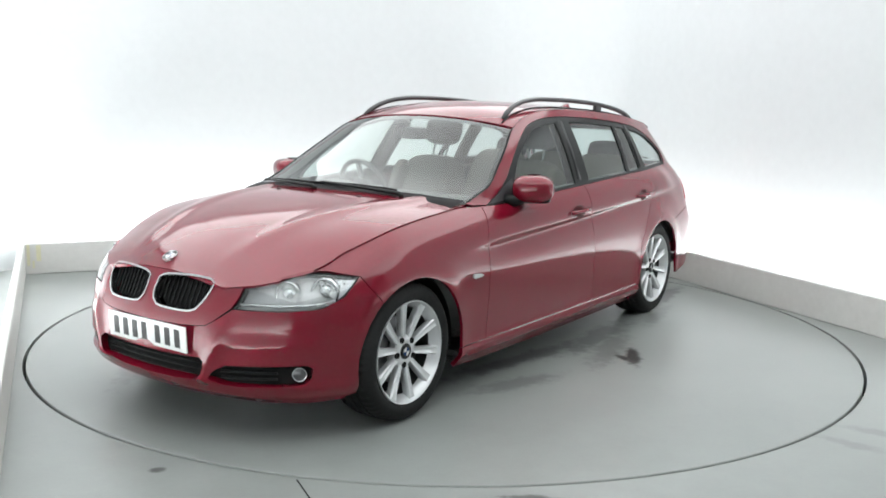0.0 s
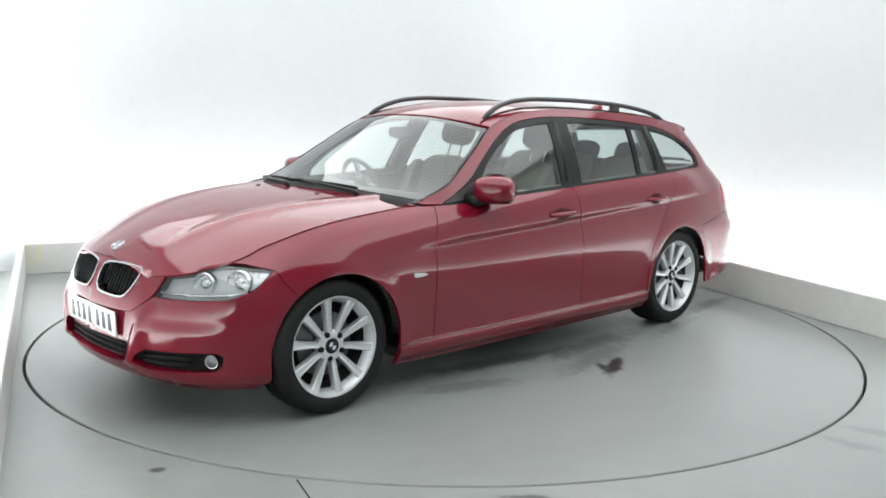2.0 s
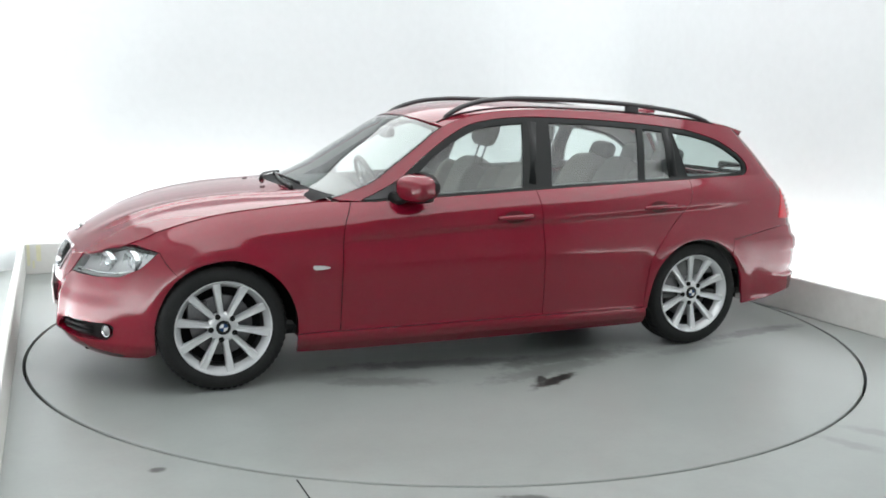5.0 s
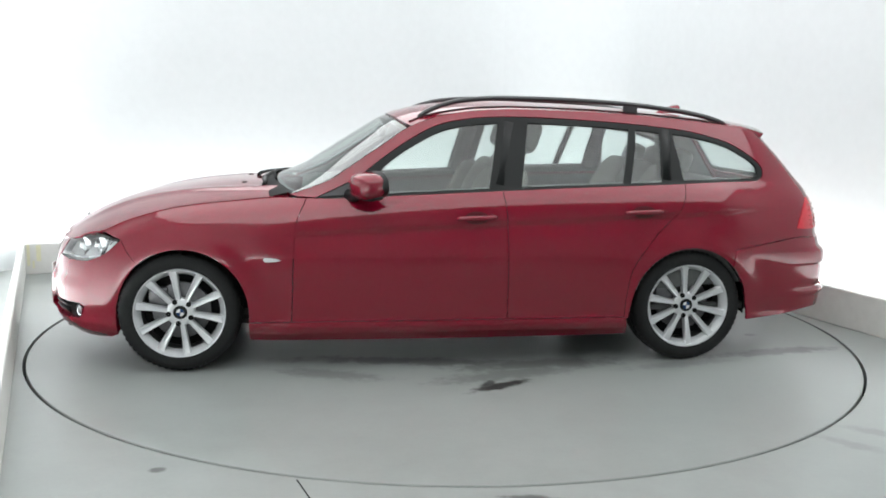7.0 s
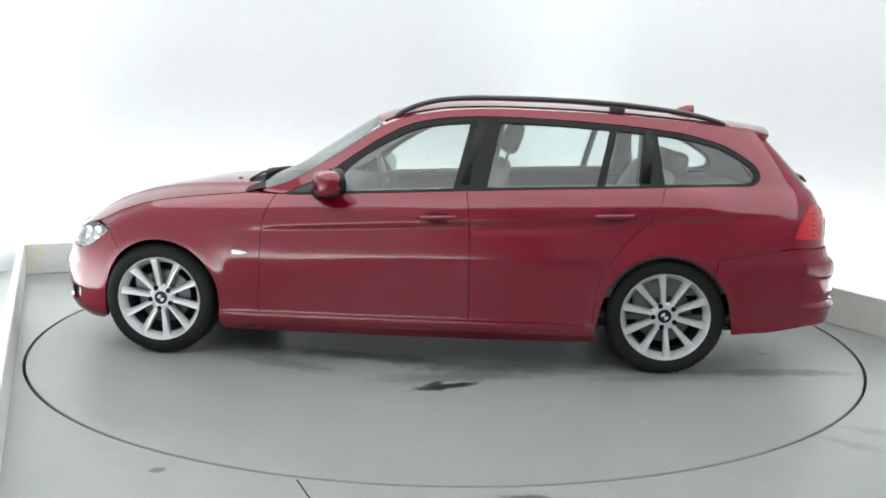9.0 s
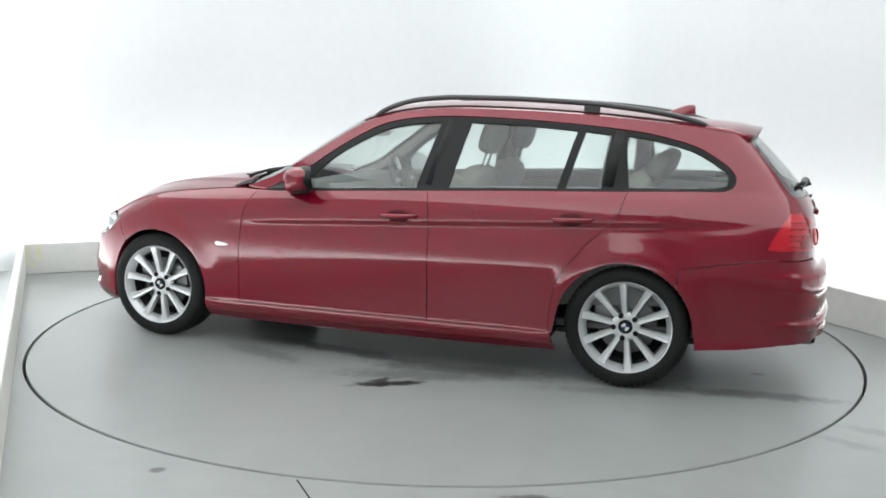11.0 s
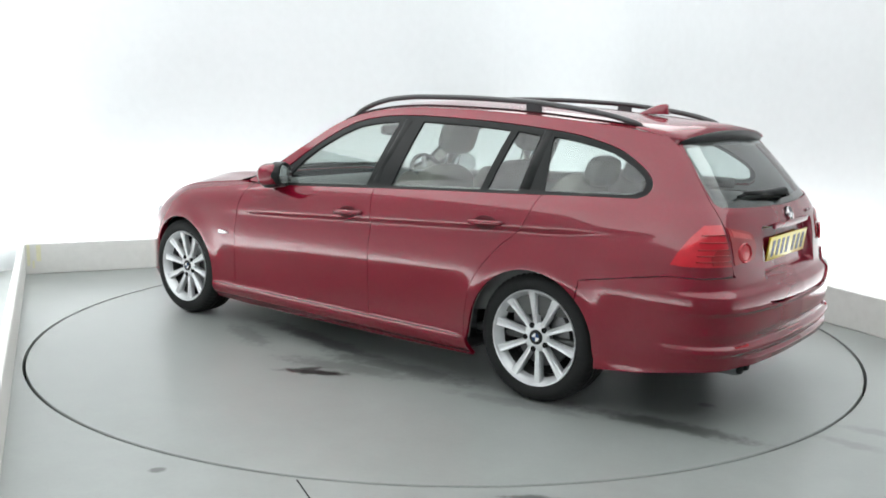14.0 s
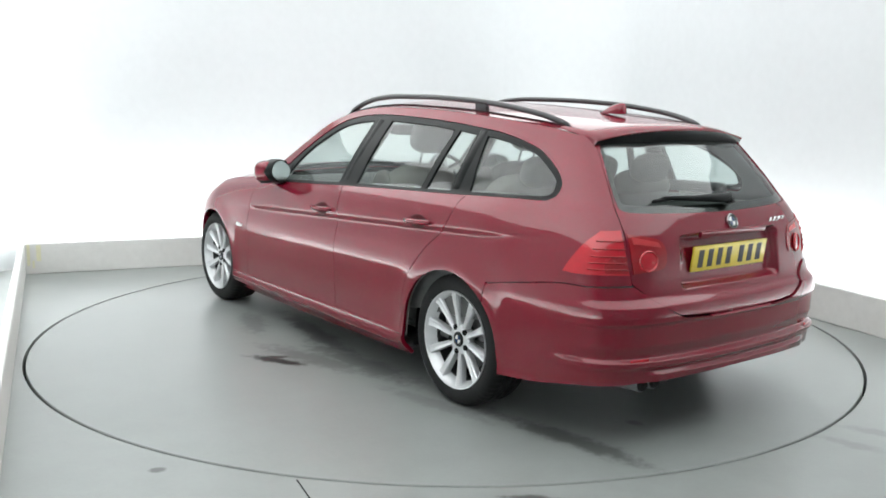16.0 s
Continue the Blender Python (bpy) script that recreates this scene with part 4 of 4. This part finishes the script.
# ---- door handles, mirrors ----
for doors, hx, hz in ((doors_f, -1.545, .818), (doors_r, -2.472, .848)):
    for side, d in zip((1, -1), doors):
        y = float(body(np.array([X(hx, hz)[0]]), np.array([hz]))[0, 1])
        # oval laid on the skin; its darker red paints the hollow's shade
        cup = [(hx + .066 * math.cos(a), hz - .002 + .034 * math.sin(a)) for a in np.linspace(0, 2 * math.pi, 20)[:-1]]
        o = rounded(run(cup))
        panel("handle_cup_shade", body, o if side > 0 else mir(o), CUP_SHADE_RED, None, d, "darker red patch painted as shade behind handle", gap=0, off=.0015, flange=0, step=.012)
        h = tube([(hx + .105, (y + .006) * side, hz - .004), (hx + .085, (y + .018) * side, hz - .003), (hx + .04, (y + .030) * side, hz - .001), (hx - .04, (y + .030) * side, hz + .001), (hx - .09, (y + .018) * side, hz + .003), (hx - .108, (y + .006) * side, hz + .003)],
                 [.008, .0115, .013, .013, .012, .008], 12, .75)
        part("door_handle", h, RED, d, "body-coloured pull handle")
for side in (1, -1):
    at = pose(-.962, .890 * side, .985, 0, 4, 25 * side)
    shell = part("door_mirror", cushion(.150, .215, .140, .70, 24), RED, None, "red door mirror on black foot", at)
    part("mirror_rim", lathe([(.055, -.002), (.098, .0), (.104, -.012), (.108, -.055)], 40), BLACK, shell, "black mirror edge", pose(-.078, 0, .0, 0, 0, 90) @ Matrix.Diagonal((.97, 1, .70, 1)))
    part("mirror_glass", lathe([(.0005, .002), (.09, .002)], 40), MIRROR, shell, "mirror glass", pose(-.0785, 0, .0, 0, 0, 90) @ Matrix.Diagonal((.97, 1, .70, 1)))
    part("mirror_skirt", cushion(.10, .18, .03, .6, 14), BLACK, shell, "black lower shell", pose(-.01, 0, -.058))
    part("mirror_foot", tube([(-.87, .775 * side, .925), (-.90, .83 * side, .925), (-.93, .87 * side, .94)], [.035, .028, .025], 12, .8), BLACK, None, "black mirror foot")
    sail = rounded(run([(-.715, .918), (-.935, .936), (-.985, 1.03), (-.90, 1.0)]), {0, 1, 2, 3})
    panel("mirror_sail", body, sail if side > 0 else mir(sail), PLASTIC, None, None, "black mirror triangle", gap=0, off=.001, flange=.006, step=.03)

# ---- roof rails, fin, wipers ----
for side in (1, -1):
    us = [1.285, 1.34, 1.42, 1.55, 1.75, 2.0, 2.25, 2.5, 2.75, 2.92, 3.03, 3.07]
    hs = [.004, .030, .052, .064, .066, .066, .066, .064, .055, .038, .015, .003]
    pts = []
    for u, h in zip(us, hs):
        p = upper(np.array([u]), np.array([.86]))[0]
        pts.append((p[0], (p[1] - .0) * side, p[2] + h * .72))
    fine = [tuple(hermite(us, [q[k] for q in pts])(u) for k in range(3)) for u in np.linspace(us[0], us[-1], 48)]
    rail = part("roof_rail", tube(fine, [.010] + [.0145] * 46 + [.010], 12, 1.15), RAIL, None, "satin black roof rail")
    for u in (2.49,):
        p = upper(np.array([u]), np.array([.86]))[0]
        part("rail_foot", block(.085, .024, .05, .006), RAIL, rail, "", pose(p[0], p[1] * side, p[2] + .018))
    # roof joint strip beside the rail
    strip = [tuple(upper(np.array([u]), np.array([.885 * side]))[0] + np.array([0, 0, .002])) for u in np.linspace(1.23, 3.1, 40)]
    part("roof_joint_strip", tube(strip, .005, 6), SEAL, None, "black roof joint strip")
fin_v, fin_f = [], []
for i, (x, w, h) in enumerate(((0, .006, .004), (-.03, .022, .018), (-.07, .032, .036), (-.11, .034, .050), (-.145, .028, .055), (-.16, .018, .050), (-.165, .010, .004))):
    for a in np.linspace(0, math.pi, 9):
        fin_v.append((x, w * math.cos(a), h * math.sin(a) ** .7 if 0 < a < math.pi else 0))
for i in range(6):
    for k in range(8):
        fin_f.append((i * 9 + k, i * 9 + k + 1, (i + 1) * 9 + k + 1, (i + 1) * 9 + k))
fp = upper(np.array([2.81]), np.array([0.0]))[0]
part("aerial_fin", mesh("fin", fin_v, fin_f), RED, None, "red roof aerial fin", pose(fp[0], 0, fp[2] - .002))

sc_v, sc_f = [], []
for i, w in enumerate(np.linspace(-1, 1, 25)):
    b = upper(np.array([.585]), np.array([.985 * w]))[0]
    t = upper(np.array([.585 + .034 - .030 * w ** 2]), np.array([.985 * w]))[0]
    sc_v += [(t[0], t[1], t[2] + .004), (b[0] + .02, b[1], b[2] + .002), (b[0] + .16, b[1] * .99, b[2] - .030), (b[0] + .16, b[1] * .99, b[2] - .10)]
for i in range(24):
    for k in range(3):
        sc_f.append((i * 4 + k, i * 4 + k + 1, i * 4 + k + 5, i * 4 + k + 4))
part("scuttle", mesh("scuttle", sc_v, sc_f), SEAL, None, "black scuttle below windscreen")
for w0, w1, u1 in ((-.10, -.80, .60), (.62, -.16, .615)):
    a = upper(np.array([.575]), np.array([w0]))[0] + np.array([.05, 0, .005])
    b = upper(np.array([u1]), np.array([w1]))[0] + np.array([0, 0, .018])
    arm = part("wiper", tube([a, a + np.array([-.01, -.03, .014]), a * .55 + b * .45 + np.array([.02, 0, .012]), b], [.012, .011, .008, .006], 8), BLACK, None, "black windscreen wiper")
    bl = [upper(np.array([.612 + .012 * math.sin(3 * t)]), np.array([w0 - .12 + (w1 - w0) * 1.02 * t]))[0] + np.array([0, 0, .010]) for t in np.linspace(0, 1, 9)]
    part("wiper_blade", tube(bl, .007, 6), SEAL, arm)
for y in (-.28, .28):
    p = hood(np.array([-.30]), np.array([y]))[0]
    part("washer_jet", cushion(.03, .022, .012, .7, 8), PLASTIC, None, "black washer jet", pose(*p))


def on_tail(y, z, out=.0):
    p = body(np.array([math.copysign(RY(abs(y), z)[0], y if y else 1)]), np.array([z]))[0]
    return Vector(p) + Vector((-out, 0, 0))


ra, rb = on_tail(-.02, 1.025, .030), on_tail(.36, 1.035, .016)
rw = part("rear_wiper", tube([on_tail(-.02, 1.0, .02), ra, ra * .4 + rb * .6 + Vector((-.012, 0, 0)), rb], [.028, .024, .013, .008], 10), BLACK, None, "black rear wiper")
part("wiper_blade", tube([on_tail(y, 1.012 + .02 * math.sin(y * 6), .012) for y in np.linspace(-.02, .42, 8)], .007, 6), SEAL, rw)

# ---- plates and badges ----
def number_plate(at, mat, label, bars):
    """A pressed number plate; its characters are plain bars."""
    pl = part("number_plate", block(.52, .008, .112, .003, 2), mat, None, label, at)
    for i, (w, gap) in enumerate(bars):
        part("plate_bar", block(w, .0015, .078, 0), INK, pl, "", pose(gap, .0046, 0))
    return pl


bars = [(.034, .205 - .064 * i - (.026 if i > 3 else 0)) for i in range(7)]
fc = body(np.array([.0]), np.array([.432]))[0]
number_plate(pose(fc[0] - .001, .012, .432, -3, 0, -90), PLATE_W, "white front number plate with dark bars", bars)
part("plate_plinth", block(.46, .036, .09, .004, 1), PLASTIC, None, "", pose(fc[0] - .018, .012, .432, -3, 0, -90))
tc = tail_body(np.array([SEND]), np.array([.78]))[0]
number_plate(pose(tc[0] - .009, 0, .778, -7, 0, 90), PLATE_Y, "yellow rear number plate with dark bars", bars)


def roundel(at, r, name="badge"):
    b = part(name, lathe([(.0005, .004), (r * .62, .004), (r * .64, .006), (r * .94, .006), (r, .003), (r, -.006)], 36), BLACK, None, "round black badge with blue and white quarters", at)
    part("badge_ring", lathe([(r * .93, .006), (r * .96, .0085), (r * 1.01, .007), (r * 1.02, -.002)], 36), CHROME, b)
    part("badge_ring", lathe([(r * .58, .004), (r * .61, .007), (r * .65, .006)], 36), CHROME, b)
    badge_parts(b, r * .58, .0052)


hp = hood(np.array([.625]), np.array([0.0]))[0]
roundel(Matrix.Translation(Vector(hp) + Vector((0, 0, .002))) @ Vector((.45, 0, .89)).to_track_quat("Y", "X").to_matrix().to_4x4(), .034)
roundel(Matrix.Translation(on_tail(0.0, .925, .004)) @ Vector((-.93, 0, .36)).to_track_quat("Y", "Z").to_matrix().to_4x4(), .034)
for i, w in enumerate((.030, .030, .034, .018)):
    c = on_tail(-.31 - .038 * i, .912, .003)
    part("model_badge_bar", block(w, .005, .026, .002, 1), CHROME, None, "chrome badge bar", Matrix.Translation(c) @ pose(0, 0, 0, -18, 0, 90 + 14))
part("tailgate_handle", block(.46, .018, .028, .006), RED, None, "red tailgate grip strip above plate", Matrix.Translation(on_tail(0, .884, -.001)) @ pose(0, 0, 0, -8, 0, 90))

# ---- cabin ----
part("cabin_floor", block(3.0, 1.55, .04, .01, 1), CABIN, None, "dark cabin floor", pose(-1.95, 0, .30))
for side in (1, -1):
    tr, ts = lines(run([(-.75, .30), (-3.25, .45)]), run(rise(-3.2, -.8, 16, -.004)))
    o = rounded(tr, ts)
    panel("door_trim", body, o if side > 0 else mir(o), CABIN, None, None, "dark grey door trim", gap=0, off=-.07, flange=0, step=.09)
    tr, ts = lines(run(rise(-.9, -3.1, 12, -.003)), run(rise(-3.1, -.9, 12, .012)))
    cap = [tuple(body(np.array([X(x, float(ztop(x)))[0]]), np.array([float(ztop(x))]))[0] * np.array([1, side, 1]) + np.array([0, -.035 * side, -.012])) for x in np.linspace(-.85, -3.1, 14)]
    part("door_cap", tube(cap, .03, 8), CABIN, None, "dark door capping")
    for xa, za, xb, zb in ((-1.68, .97, -1.76, 1.30), (-2.63, 1.0, -2.66, 1.27)):
        a = body(np.array([X(xa, za)[0]]), np.array([za]))[0] * np.array([1, side, 1]) + np.array([0, -.045 * side, 0])
        b = body(np.array([X(xb, zb)[0]]), np.array([zb]))[0] * np.array([1, side, 1]) + np.array([0, -.045 * side, 0])
        part("pillar_trim", tube([a, (a + b) / 2 + np.array([0, .008 * side, 0]), b], .042, 10, 1.2, (0, 1, 0)), BLACK, None, "pillar trim")
dash_v, dash_f = [], []
prof = [(-.62, .915), (-.72, .935), (-.86, .935), (-.96, .90), (-1.0, .82), (-.98, .70), (-.94, .55)]
for i, y in enumerate(np.linspace(-.72, .72, 25)):
    hump = .035 * math.exp(-((y + .36) / .16) ** 2)
    dash_v += [(x, y, z + (hump if k in (2, 3) else 0)) for k, (x, z) in enumerate(prof)]
for i in range(24):
    for k in range(6):
        dash_f.append((i * 7 + k, i * 7 + k + 1, (i + 1) * 7 + k + 1, (i + 1) * 7 + k))
part("dashboard", mesh("dash", dash_v, dash_f), CABIN, None, "dark grey dashboard")
sw = part("steering_wheel", lathe([(.170 + .015 * math.cos(a), .015 * math.sin(a)) for a in np.linspace(0, 2 * math.pi, 13)], 48), CABIN, None, "dark steering wheel", pose(-1.10, -.37, .905, 0, 0, 90) @ pose(0, 0, 0, 22))
part("wheel_boss", cushion(.15, .06, .13, .6, 14), CABIN, sw, "", pose(0, .01, 0))
for a in (0, 180, 270):
    part("wheel_arm", block(.12, .02, .03, .006), HOUSING, sw, "silver steering wheel arm", pose(0, 0, 0, 0, a) @ pose(.11, 0, 0))
part("interior_mirror", cushion(.05, .22, .07, .6, 14), BLACK, None, "black interior mirror", pose(-1.10, 0, 1.24))


def front_seat(y):
    s = part("front_seat", cushion(.56, .52, .20, .5, 18), LEATHER, None, "grey-beige leather front seat with headrest", pose(-1.42, y, .52, 0, -8))
    part("seat_back", cushion(.16, .50, .60, .55, 18), LEATHER, s, "", pose(-.28, 0, .31, 0, -16))
    for k in (1, -1):
        part("bolster", cushion(.20, .09, .46, .6, 12), LEATHER, s, "", pose(-.235, .21 * k, .33, 0, -16))
        part("headrest_post", tube([(-.365, .055 * k, .56), (-.40, .055 * k, .73)], .007, 8), CHROME, s)
    part("headrest", cushion(.11, .27, .19, .6, 16), CABIN, s, "dark headrest", pose(-.40, 0, .775, 0, -10))


front_seat(.37), front_seat(-.37)
bench = part("rear_seat", cushion(.52, 1.30, .18, .4, 18), LEATHER, None, "grey-beige leather rear bench with headrests", pose(-2.30, 0, .54, 0, -8))
for y, w in ((.42, .46), (-.42, .46), (0, .36)):
    part("seat_back", cushion(.15, w, .62, .5, 16), LEATHER, bench, "", pose(-.30, y, .30, 0, -20))
    part("headrest", cushion(.10, .25 if y else .20, .15, .6, 14), CABIN, bench, "dark headrest", pose(-.46, y * .92, .625, 0, -12))
part("load_cover", block(.62, 1.12, .02, .006), CABIN, None, "dark load cover", pose(-3.02, 0, .95))
part("load_floor", block(.85, 1.1, .03, .006), CABIN, None, "dark load floor", pose(-3.05, 0, .60))



def motions():
    rows = [(t, pose(0, 0, 0, 0, 0, a)) for t, a in zip(TURN_T, TURN_A)]
    walk(deck, rows)
    walk(car, rows)


motions()
